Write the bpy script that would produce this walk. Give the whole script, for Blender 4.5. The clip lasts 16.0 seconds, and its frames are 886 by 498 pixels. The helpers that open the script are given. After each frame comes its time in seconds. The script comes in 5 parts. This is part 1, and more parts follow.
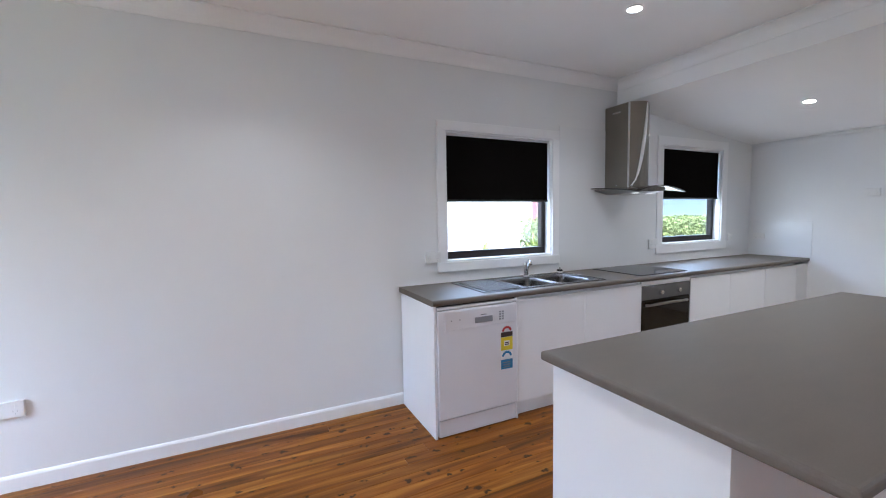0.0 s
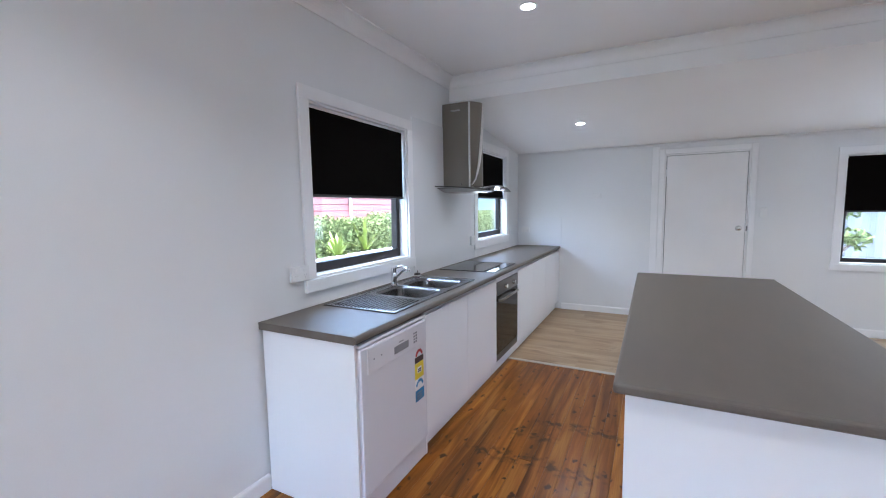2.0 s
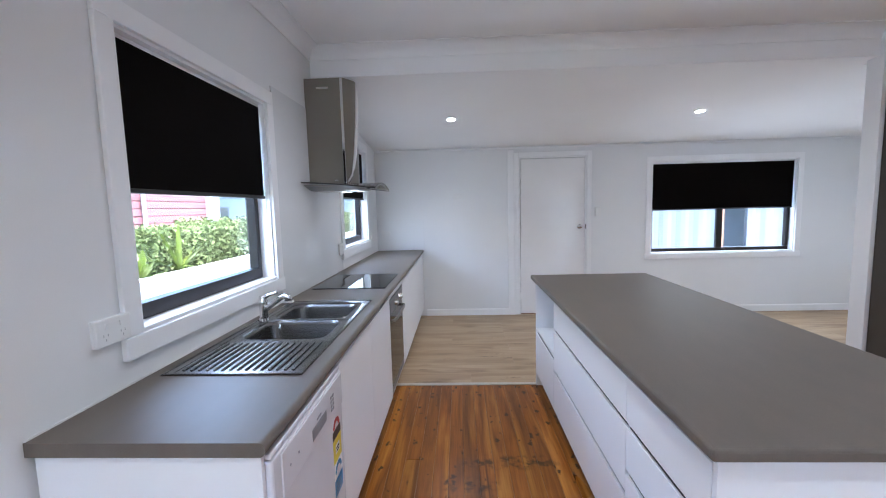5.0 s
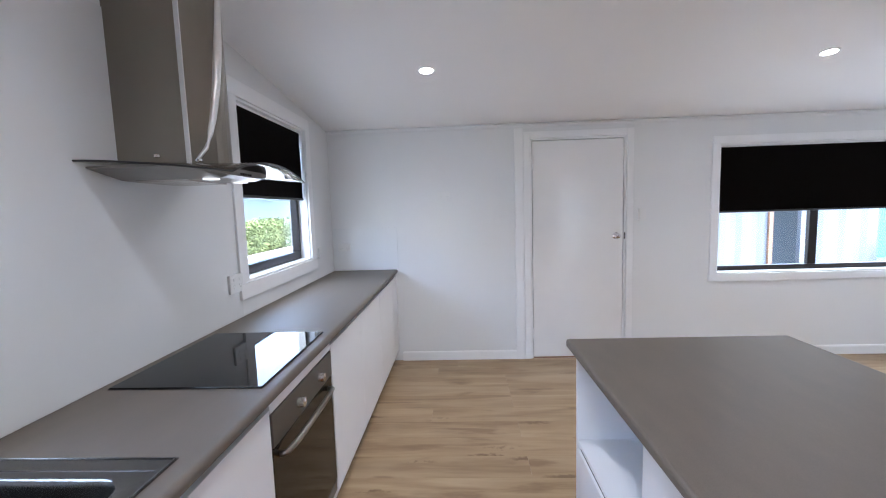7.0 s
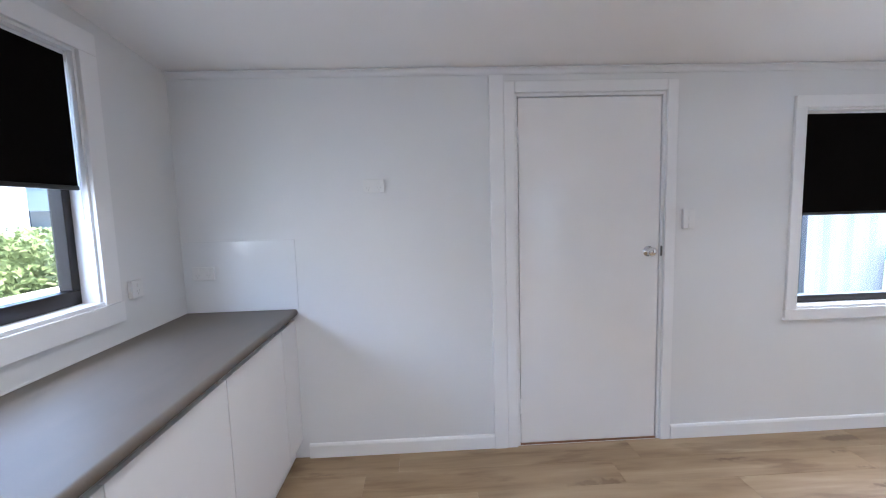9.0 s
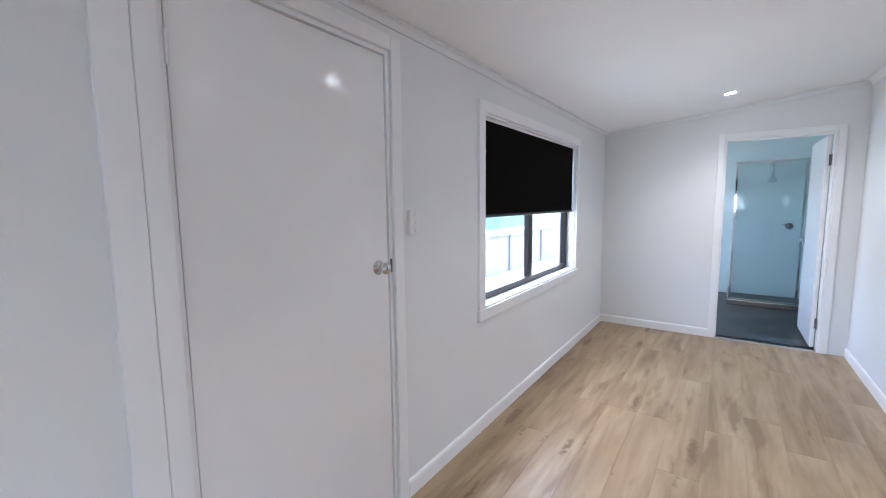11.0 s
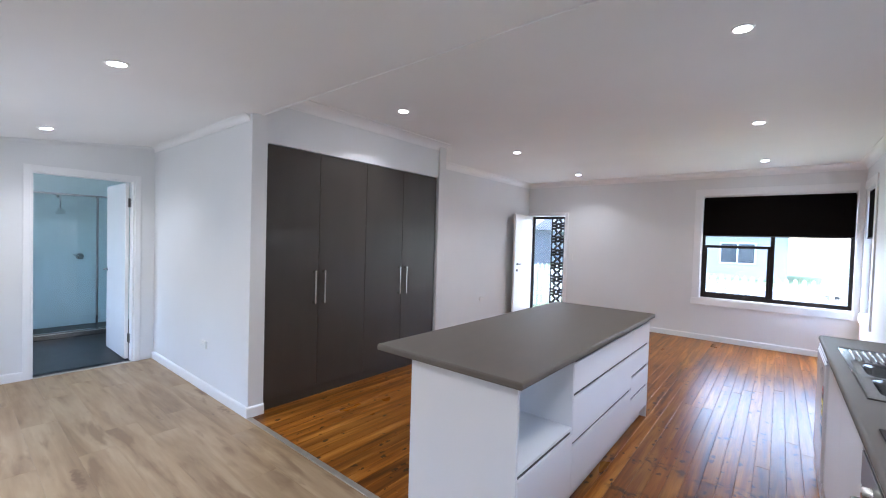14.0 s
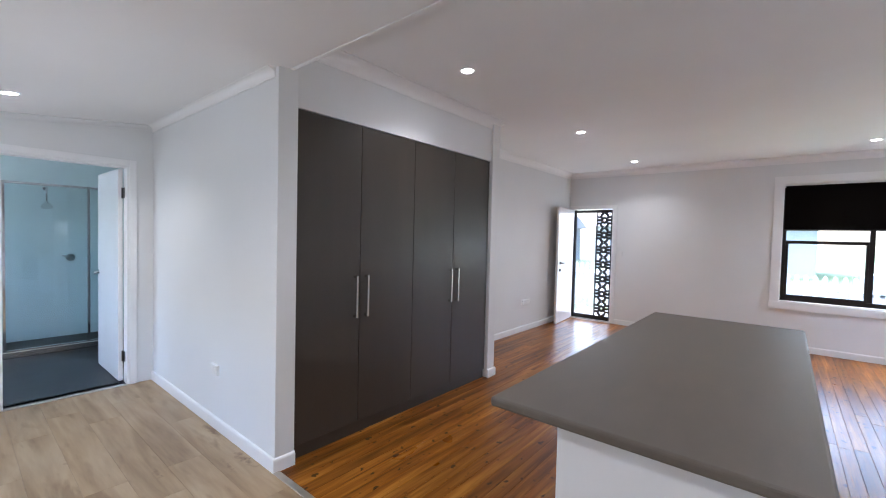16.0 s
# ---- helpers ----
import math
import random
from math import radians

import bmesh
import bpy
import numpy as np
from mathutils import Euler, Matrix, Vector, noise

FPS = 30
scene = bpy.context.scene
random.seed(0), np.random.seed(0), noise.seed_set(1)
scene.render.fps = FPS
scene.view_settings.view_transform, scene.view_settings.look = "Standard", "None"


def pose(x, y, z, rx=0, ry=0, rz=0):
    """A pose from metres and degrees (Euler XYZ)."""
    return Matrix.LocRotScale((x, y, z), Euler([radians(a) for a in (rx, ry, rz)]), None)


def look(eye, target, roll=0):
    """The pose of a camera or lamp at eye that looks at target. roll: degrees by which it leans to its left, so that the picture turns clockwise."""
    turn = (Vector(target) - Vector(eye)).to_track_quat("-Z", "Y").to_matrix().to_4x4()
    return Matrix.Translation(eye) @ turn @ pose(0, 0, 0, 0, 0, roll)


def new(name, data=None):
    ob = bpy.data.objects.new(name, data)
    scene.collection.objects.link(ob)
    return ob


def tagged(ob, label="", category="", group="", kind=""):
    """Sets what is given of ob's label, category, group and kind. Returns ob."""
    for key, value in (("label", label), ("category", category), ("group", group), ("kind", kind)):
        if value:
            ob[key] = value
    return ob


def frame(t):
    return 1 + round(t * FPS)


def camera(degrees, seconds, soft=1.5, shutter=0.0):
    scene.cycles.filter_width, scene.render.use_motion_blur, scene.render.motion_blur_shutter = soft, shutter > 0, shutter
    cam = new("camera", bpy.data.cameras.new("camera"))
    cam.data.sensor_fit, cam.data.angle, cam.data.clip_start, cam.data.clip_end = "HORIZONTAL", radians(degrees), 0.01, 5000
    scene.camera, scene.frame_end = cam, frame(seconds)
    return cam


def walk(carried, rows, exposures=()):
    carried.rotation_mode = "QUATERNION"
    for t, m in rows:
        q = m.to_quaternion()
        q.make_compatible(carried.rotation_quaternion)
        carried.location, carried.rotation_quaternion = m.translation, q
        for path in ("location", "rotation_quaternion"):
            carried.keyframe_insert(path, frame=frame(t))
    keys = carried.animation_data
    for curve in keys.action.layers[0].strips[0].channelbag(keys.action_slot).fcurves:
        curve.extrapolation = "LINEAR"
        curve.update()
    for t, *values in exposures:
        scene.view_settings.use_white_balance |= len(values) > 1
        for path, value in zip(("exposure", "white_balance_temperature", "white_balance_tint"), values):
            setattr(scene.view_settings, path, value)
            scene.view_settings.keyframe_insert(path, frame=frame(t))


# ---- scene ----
cam = camera(94.3, 16.0, soft=1.1)
PATH = [
    (0, (2.891, 0.447, 1.418), (1.096, 1.315, 1.262), -1.0),
    (0.5, (2.568, 0.348, 1.423), (0.939, 1.498, 1.262), -1.0),
    (1, (2.284, 0.198, 1.453), (0.868, 1.599, 1.271), -1.1),
    (1.5, (2.013, 0.123, 1.438), (0.848, 1.739, 1.256), -1.1),
    (2, (1.759, 0.087, 1.46), (0.857, 1.861, 1.261), -0.9),
    (2.5, (1.494, 0.025, 1.448), (0.832, 1.903, 1.257), -1.0),
    (3, (1.299, 0.04, 1.453), (0.849, 1.978, 1.25), -0.8),
    (3.5, (1.164, 0.038, 1.457), (0.868, 2.006, 1.256), -0.9),
    (4, (1.072, 0.09, 1.464), (0.903, 2.072, 1.259), -0.9),
    (6.5, (1.194, 1.708, 1.455), (1.135, 3.697, 1.258), -1.6),
    (7, (1.231, 2.117, 1.467), (1.143, 4.105, 1.271), -1.8),
    (7.5, (1.297, 2.535, 1.481), (1.187, 4.522, 1.281), -1.8),
    (8, (1.305, 2.943, 1.466), (1.164, 4.929, 1.271), -1.9),
    (10.5, (1.447, 4.516, 1.443), (2.649, 6.1, 1.223), -0.9),
    (11, (1.394, 4.773, 1.437), (3.026, 5.908, 1.217), -0.6),
    (11.5, (1.397, 4.992, 1.444), (3.289, 5.607, 1.237), 0.2),
    (12, (1.323, 5.204, 1.476), (3.314, 5.281, 1.298), 0.8),
    (12.5, (1.189, 5.306, 1.503), (3.136, 4.869, 1.365), 1.3),
    (13, (1.033, 5.367, 1.505), (2.812, 4.458, 1.407), 1.4),
    (13.5, (0.939, 5.372, 1.509), (2.467, 4.084, 1.441), 1.6),
    (14, (0.848, 5.385, 1.502), (2.116, 3.84, 1.45), 1.7),
    (14.5, (0.963, 5.343, 1.487), (2.03, 3.652, 1.445), 1.7),
    (15, (1.213, 5.3, 1.479), (2.221, 3.573, 1.432), 1.8),
    (15.5, (1.479, 5.225, 1.45), (2.577, 3.554, 1.393), 1.7),
    (16, (1.783, 5.075, 1.472), (3.064, 3.54, 1.407), 1.4),
]
# seconds, stops, kelvin, tint
EXPOSURES = [
    (0, 4.68, 5780, 10),
    (1.5, 4.75, 5630, 10),
    (4, 4.76, 5530, 10),
    (6.5, 4.74, 5830, 12),
    (7, 4.84, 5830, 12),
    (7.5, 4.90, 5810, 12),
    (8, 4.81, 5760, 12),
    (10.5, 4.68, 5830, 12),
    (11.5, 4.75, 5880, 12),
    (12.5, 4.82, 5780, 12),
    (14.5, 4.58, 5780, 12),
    (16, 4.55, 5930, 12),
]
walk(cam, [(t, look(eye, target, roll)) for t, eye, target, roll in PATH], exposures=EXPOSURES)

# ---- world and sun: bright overcast ----
world = bpy.data.worlds.new("overcast")
scene.world = world
world.use_nodes = True
wt = world.node_tree
sky = wt.nodes.new("ShaderNodeTexSky")
sky.sky_type, sky.sun_disc = "NISHITA", False
sky.sun_elevation, sky.sun_rotation = radians(64), radians(106)
sky.air_density, sky.dust_density = 1.0, 3.0
bg = wt.nodes["Background"]
bg.inputs[1].default_value = 0.12
wt.links.new(sky.outputs[0], bg.inputs[0])

sun_data = bpy.data.lights.new("sun", "SUN")
sun_data.energy, sun_data.angle, sun_data.color = 0.5, radians(100), (1.0, 0.985, 0.965)
sun = new("sun", sun_data)
sun.matrix_world = look((4.2, -1.2, 8.99), (0, 0, 0))

LAMP = 0.28        # watts of each ceiling downlight
LAMP_COLOUR = (1.0, 0.97, 0.95)
SKYLIGHT = 0.46     # watts for each square metre of clear window opening
SKY_COLOUR = (0.9, 0.96, 1.0)


def window_light(name, centre, inward, w, h, share=1.0):
    """Stands in for the overcast sky's light in the clear part of an opening."""
    data = bpy.data.lights.new(name, "AREA")
    data.shape, data.size, data.size_y = "RECTANGLE", w, h
    data.energy, data.color = SKYLIGHT * w * h * share, SKY_COLOUR
    c = Vector(centre)
    new(name, data).matrix_world = look(c, c + Vector(inward))


window_light("skylight_sink_window", (-0.06, 2.4, 1.31), (1, 0, 0), 0.9, 0.36)
window_light("skylight_hood_window", (-0.06, 4.9, 1.34), (1, 0, 0), 0.88, 0.36)
window_light("skylight_back_window", (4.495, 6.06, 1.1), (0, -1, 0), 1.66, 0.42, 1.4)
window_light("skylight_front_window", (0.95, -2.425, 1.2), (0, 1, 0), 1.62, 0.84, 0.7)
window_light("skylight_corner_window", (-0.06, -1.93, 1.2), (1, 0, 0), 0.62, 0.84, 0.2)
window_light("skylight_front_door", (4.5, -2.42, 1.02), (0, 1, 0), 0.66, 1.85, 0.5)
window_light("skylight_bathroom_window", (7.55, 6.06, 1.45), (0, -1, 0), 1.15, 1.0)

# ---- plan ----
X_EAST, Y_FRONT, Y_BACK = 4.92, -2.365, 6.0
CEIL = 2.67
Y_STEP, Z_STEP, Z_LOW = 3.745, 2.462, 2.215
SLOPE = (Z_LOW - Z_STEP) / (Y_BACK - Y_STEP)


def low_ceiling(y):
    return Z_STEP + (y - Y_STEP) * SLOPE


# ---- materials ----
def material(name, base, rough=0.5, metal=0.0, vary=0.05, scale=3.0, bump=0.0, bump_scale=80.0, grain=0.0,
             stretch=(1, 1, 1), coat=0.0, spec=0.5, rough_vary=0.05):
    """A surface with variation at two scales, in metres."""
    m = bpy.data.materials.new(name)
    m.use_nodes = True
    nt = m.node_tree
    b = nt.nodes["Principled BSDF"]
    mp = nt.nodes.new("ShaderNodeMapping")
    mp.inputs["Scale"].default_value = stretch
    geo = nt.nodes.new("ShaderNodeNewGeometry")
    nt.links.new(geo.outputs["Position"], mp.inputs[0])
    n1 = nt.nodes.new("ShaderNodeTexNoise")
    n1.inputs["Scale"].default_value, n1.inputs["Detail"].default_value = scale, 4
    nt.links.new(mp.outputs[0], n1.inputs["Vector"])
    n2 = nt.nodes.new("ShaderNodeTexNoise")
    n2.inputs["Scale"].default_value, n2.inputs["Detail"].default_value = bump_scale, 3
    nt.links.new(mp.outputs[0], n2.inputs["Vector"])
    ramp = nt.nodes.new("ShaderNodeMapRange")
    ramp.inputs["To Min"].default_value, ramp.inputs["To Max"].default_value = 1 - vary, 1 + vary
    ramp.inputs["From Min"].default_value, ramp.inputs["From Max"].default_value = 0.3, 0.7
    nt.links.new(n1.outputs[0], ramp.inputs[0])
    g = nt.nodes.new("ShaderNodeMapRange")
    g.inputs["From Min"].default_value, g.inputs["From Max"].default_value = 0.3, 0.7
    g.inputs["To Min"].default_value, g.inputs["To Max"].default_value = 1 - grain, 1 + grain
    nt.links.new(n2.outputs[0], g.inputs[0])
    mul = nt.nodes.new("ShaderNodeMath")
    mul.operation = "MULTIPLY"
    nt.links.new(ramp.outputs[0], mul.inputs[0])
    nt.links.new(g.outputs[0], mul.inputs[1])
    vm = nt.nodes.new("ShaderNodeVectorMath")
    vm.operation = "SCALE"
    vm.inputs[0].default_value = base
    nt.links.new(mul.outputs[0], vm.inputs["Scale"])
    nt.links.new(vm.outputs[0], b.inputs["Base Color"])
    rr = nt.nodes.new("ShaderNodeMapRange")
    rr.inputs["To Min"].default_value, rr.inputs["To Max"].default_value = max(0, rough - rough_vary), rough + rough_vary
    nt.links.new(n1.outputs[0], rr.inputs[0])
    nt.links.new(rr.outputs[0], b.inputs["Roughness"])
    b.inputs["Metallic"].default_value = metal
    b.inputs["Coat Weight"].default_value = coat
    b.inputs["Specular IOR Level"].default_value = spec
    if bump:
        bp = nt.nodes.new("ShaderNodeBump")
        bp.inputs["Strength"].default_value, bp.inputs["Distance"].default_value = bump, 0.002
        nt.links.new(n2.outputs[0], bp.inputs["Height"])
        nt.links.new(bp.outputs[0], b.inputs["Normal"])
    return m


def wood(name, dark, mid, light, knots, grain_axis, rough, board_vary, knot_colour=(0.03, 0.012, 0.005), knot_scale=7.0, bump=0.15, stains=(), streaks=14.0, fines=130.0, knot_stretch=0.55, spec=0.4, marks=None):
    """Boards: each object takes its own tone and its own stretch of grain."""
    m = bpy.data.materials.new(name)
    m.use_nodes = True
    nt = m.node_tree
    b = nt.nodes["Principled BSDF"]
    geo = nt.nodes.new("ShaderNodeTexCoord")
    info = nt.nodes.new("ShaderNodeObjectInfo")
    shift = nt.nodes.new("ShaderNodeVectorMath")
    shift.operation = "SCALE"
    shift.inputs[0].default_value = (37.0, 53.0, 19.0)
    nt.links.new(info.outputs["Random"], shift.inputs["Scale"])
    add = nt.nodes.new("ShaderNodeVectorMath")
    add.operation = "ADD"
    nt.links.new(geo.outputs["Object"], add.inputs[0])
    nt.links.new(shift.outputs[0], add.inputs[1])

    def noise_at(scale, across, along, detail=5, distort=0.0):
        mp = nt.nodes.new("ShaderNodeMapping")
        mp.inputs["Scale"].default_value = (along, across, across) if grain_axis == 0 else (across, along, across)
        nt.links.new(add.outputs[0], mp.inputs[0])
        n = nt.nodes.new("ShaderNodeTexNoise")
        n.inputs["Scale"].default_value, n.inputs["Detail"].default_value = scale, detail
        n.inputs["Distortion"].default_value = distort
        nt.links.new(mp.outputs[0], n.inputs["Vector"])
        return n

    streak = noise_at(1.0, streaks, 0.9, 6, 0.8)
    fine = noise_at(1.0, fines, 5, 4)
    cr = nt.nodes.new("ShaderNodeValToRGB")
    cr.color_ramp.elements[0].position, cr.color_ramp.elements[0].color = 0.3, (*dark, 1)
    cr.color_ramp.elements[1].position, cr.color_ramp.elements[1].color = 0.72, (*light, 1)
    e = cr.color_ramp.elements.new(0.52)
    e.color = (*mid, 1)
    mixv = nt.nodes.new("ShaderNodeMath")
    mixv.operation = "MULTIPLY_ADD"
    mixv.inputs[1].default_value = 0.25
    nt.links.new(fine.outputs[0], mixv.inputs[0])
    sub = nt.nodes.new("ShaderNodeMath")
    sub.operation = "SUBTRACT"
    sub.inputs[1].default_value = 0.125
    nt.links.new(streak.outputs[0], sub.inputs[0])
    nt.links.new(sub.outputs[0], mixv.inputs[2])
    nt.links.new(mixv.outputs[0], cr.inputs[0])
    tone = nt.nodes.new("ShaderNodeMapRange")
    tone.inputs["To Min"].default_value, tone.inputs["To Max"].default_value = 1 - board_vary, 1 + board_vary
    nt.links.new(info.outputs["Random"], tone.inputs[0])
    sc = nt.nodes.new("ShaderNodeVectorMath")
    sc.operation = "SCALE"
    nt.links.new(cr.outputs[0], sc.inputs[0])
    nt.links.new(tone.outputs[0], sc.inputs["Scale"])
    vor = nt.nodes.new("ShaderNodeTexVoronoi")
    vor.inputs["Scale"].default_value, vor.inputs["Randomness"].default_value = 1.0, 1.0
    mpk = nt.nodes.new("ShaderNodeMapping")
    mpk.inputs["Scale"].default_value = (knot_scale * knot_stretch, knot_scale, knot_scale) if grain_axis == 0 else (knot_scale, knot_scale * knot_stretch, knot_scale)
    wob = nt.nodes.new("ShaderNodeTexNoise")
    wob.inputs["Scale"].default_value = 28
    nt.links.new(add.outputs[0], wob.inputs["Vector"])
    wadd = nt.nodes.new("ShaderNodeVectorMath")
    wadd.operation = "MULTIPLY_ADD"
    wadd.inputs[1].default_value = (0.05, 0.05, 0.05)
    nt.links.new(wob.outputs["Color"], wadd.inputs[0])
    nt.links.new(add.outputs[0], wadd.inputs[2])
    nt.links.new(wadd.outputs[0], mpk.inputs[0])
    nt.links.new(mpk.outputs[0], vor.inputs["Vector"])
    size = nt.nodes.new("ShaderNodeSeparateColor")
    nt.links.new(vor.outputs["Color"], size.inputs[0])
    lim = nt.nodes.new("ShaderNodeMapRange")
    lim.inputs["From Min"].default_value, lim.inputs["From Max"].default_value = 1 - knots, 1.0
    lim.inputs["To Min"].default_value, lim.inputs["To Max"].default_value = 0.0, 0.30
    nt.links.new(size.outputs[0], lim.inputs[0])
    diff = nt.nodes.new("ShaderNodeMath")
    diff.operation = "SUBTRACT"
    nt.links.new(lim.outputs[0], diff.inputs[0])
    nt.links.new(vor.outputs["Distance"], diff.inputs[1])
    edge = nt.nodes.new("ShaderNodeMapRange")
    edge.inputs["From Min"].default_value, edge.inputs["From Max"].default_value = -0.06, 0.08
    nt.links.new(diff.outputs[0], edge.inputs[0])
    mx = nt.nodes.new("ShaderNodeMix")
    mx.data_type = "RGBA"
    mx.inputs["B"].default_value = (*knot_colour, 1)
    nt.links.new(edge.outputs[0], mx.inputs["Factor"])
    nt.links.new(sc.outputs[0], mx.inputs["A"])
    last_colour = mx.outputs["Result"]
    if marks:
        for across, along, lo, hi, colour, most in marks:
            mk = noise_at(1.0, across, along, 4, 0.25)
            mr = nt.nodes.new("ShaderNodeMapRange")
            mr.inputs["From Min"].default_value, mr.inputs["From Max"].default_value = lo, hi
            mr.inputs["To Max"].default_value = most
            nt.links.new(mk.outputs[0], mr.inputs[0])
            mm = nt.nodes.new("ShaderNodeMix")
            mm.data_type = "RGBA"
            mm.inputs["B"].default_value = (*colour, 1)
            nt.links.new(mr.outputs[0], mm.inputs["Factor"])
            nt.links.new(last_colour, mm.inputs["A"])
            last_colour = mm.outputs["Result"]
    for y0, x0, x1 in stains:
        pos = nt.nodes.new("ShaderNodeNewGeometry")
        sep = nt.nodes.new("ShaderNodeSeparateXYZ")
        nt.links.new(pos.outputs["Position"], sep.inputs[0])
        off = nt.nodes.new("ShaderNodeMath")
        off.operation = "SUBTRACT"
        off.inputs[1].default_value = y0
        nt.links.new(sep.outputs["Y"], off.inputs[0])
        ab = nt.nodes.new("ShaderNodeMath")
        ab.operation = "ABSOLUTE"
        nt.links.new(off.outputs[0], ab.inputs[0])
        band = nt.nodes.new("ShaderNodeMapRange")
        band.inputs["From Min"].default_value, band.inputs["From Max"].default_value = 0.08, 0.03
        nt.links.new(ab.outputs[0], band.inputs[0])
        offx = nt.nodes.new("ShaderNodeMath")
        offx.operation = "SUBTRACT"
        offx.inputs[1].default_value = (x0 + x1) / 2
        nt.links.new(sep.outputs["X"], offx.inputs[0])
        abx = nt.nodes.new("ShaderNodeMath")
        abx.operation = "ABSOLUTE"
        nt.links.new(offx.outputs[0], abx.inputs[0])
        bx = nt.nodes.new("ShaderNodeMapRange")
        bx.inputs["From Min"].default_value, bx.inputs["From Max"].default_value = (x1 - x0) / 2, (x1 - x0) / 2 - 0.1
        nt.links.new(abx.outputs[0], bx.inputs[0])
        sn = nt.nodes.new("ShaderNodeTexNoise")
        sn.inputs["Scale"].default_value, sn.inputs["Detail"].default_value = 19.0, 4
        nt.links.new(pos.outputs["Position"], sn.inputs["Vector"])
        th = nt.nodes.new("ShaderNodeMapRange")
        th.inputs["From Min"].default_value, th.inputs["From Max"].default_value = 0.47, 0.62
        th.inputs["To Max"].default_value = 0.9
        nt.links.new(sn.outputs[0], th.inputs[0])
        m1 = nt.nodes.new("ShaderNodeMath")
        m1.operation = "MULTIPLY"
        nt.links.new(band.outputs[0], m1.inputs[0])
        nt.links.new(bx.outputs[0], m1.inputs[1])
        m2 = nt.nodes.new("ShaderNodeMath")
        m2.operation = "MULTIPLY"
        nt.links.new(m1.outputs[0], m2.inputs[0])
        nt.links.new(th.outputs[0], m2.inputs[1])
        sx = nt.nodes.new("ShaderNodeMix")
        sx.data_type = "RGBA"
        sx.inputs["B"].default_value = (0.04, 0.014, 0.003, 1)
        nt.links.new(m2.outputs[0], sx.inputs["Factor"])
        nt.links.new(last_colour, sx.inputs["A"])
        last_colour = sx.outputs["Result"]
    nt.links.new(last_colour, b.inputs["Base Color"])
    wear = nt.nodes.new("ShaderNodeTexNoise")
    wear.inputs["Scale"].default_value = 3.0
    nt.links.new(add.outputs[0], wear.inputs["Vector"])
    rr = nt.nodes.new("ShaderNodeMapRange")
    rr.inputs["To Min"].default_value, rr.inputs["To Max"].default_value = rough - 0.03, rough + 0.07
    nt.links.new(wear.outputs[0], rr.inputs[0])
    nt.links.new(rr.outputs[0], b.inputs["Roughness"])
    b.inputs["Specular IOR Level"].default_value = spec
    bp = nt.nodes.new("ShaderNodeBump")
    bp.inputs["Strength"].default_value, bp.inputs["Distance"].default_value = bump, 0.001
    nt.links.new(mixv.outputs[0], bp.inputs["Height"])
    nt.links.new(bp.outputs[0], b.inputs["Normal"])
    return m


def glass(name, tint, rough=0.0, thin=True):
    m = bpy.data.materials.new(name)
    m.use_nodes = True
    nt = m.node_tree
    out = nt.nodes["Material Output"]
    nt.nodes.remove(nt.nodes["Principled BSDF"])
    tr = nt.nodes.new("ShaderNodeBsdfTransparent")
    tr.inputs[0].default_value = (*tint, 1)
    gl = nt.nodes.new("ShaderNodeBsdfGlossy")
    gl.inputs["Roughness"].default_value = rough
    lw = nt.nodes.new("ShaderNodeLayerWeight")
    lw.inputs[0].default_value = 0.5
    pw = nt.nodes.new("ShaderNodeMath")
    pw.operation = "POWER"
    pw.inputs[1].default_value = 4.0
    nt.links.new(lw.outputs["Facing"], pw.inputs[0])
    fr = nt.nodes.new("ShaderNodeMath")
    fr.operation = "MULTIPLY_ADD"
    fr.inputs[1].default_value, fr.inputs[2].default_value = 0.85, 0.035
    nt.links.new(pw.outputs[0], fr.inputs[0])
    mx = nt.nodes.new("ShaderNodeMixShader")
    nt.links.new(fr.outputs[0], mx.inputs[0])
    nt.links.new(tr.outputs[0], mx.inputs[1])
    nt.links.new(gl.outputs[0], mx.inputs[2])
    nt.links.new(mx.outputs[0], out.inputs[0])
    return m


def glowing(name, colour, strength):
    m = bpy.data.materials.new(name)
    m.use_nodes = True
    b = m.node_tree.nodes["Principled BSDF"]
    b.inputs["Base Color"].default_value = (0.9, 0.9, 0.9, 1)
    b.inputs["Emission Color"].default_value = (*colour, 1)
    b.inputs["Emission Strength"].default_value = strength
    return m


WALL = material("wall_paint", (0.785, 0.79, 0.79), 0.55, vary=0.02, scale=1.2, bump=0.06, bump_scale=260, grain=0.01)
CEILING = material("ceiling_paint", (0.9, 0.892, 0.885), 0.7, vary=0.02, scale=1.0, bump=0.05, bump_scale=200)
TRIM = material("gloss_white_trim", (0.87, 0.87, 0.87), 0.3, vary=0.02, scale=4, bump=0.04, bump_scale=90)
DOOR = material("white_door_paint", (0.87, 0.86, 0.85), 0.115, vary=0.025, scale=2, bump=0.01, bump_scale=35, rough_vary=0.025)
LAMINATE = material("white_cabinet_laminate", (0.87, 0.87, 0.88), 0.35, vary=0.01, scale=2)
SPLASH = material("gloss_white_splashback", (0.81, 0.82, 0.825), 0.13, vary=0.02, scale=1.5, rough_vary=0.03)
STONE = material("grey_laminate_benchtop", (0.145, 0.122, 0.1), 0.52, spec=0.48, vary=0.08, scale=7, bump=0.05, bump_scale=420, grain=0.1, stretch=(2.2, 0.7, 1))
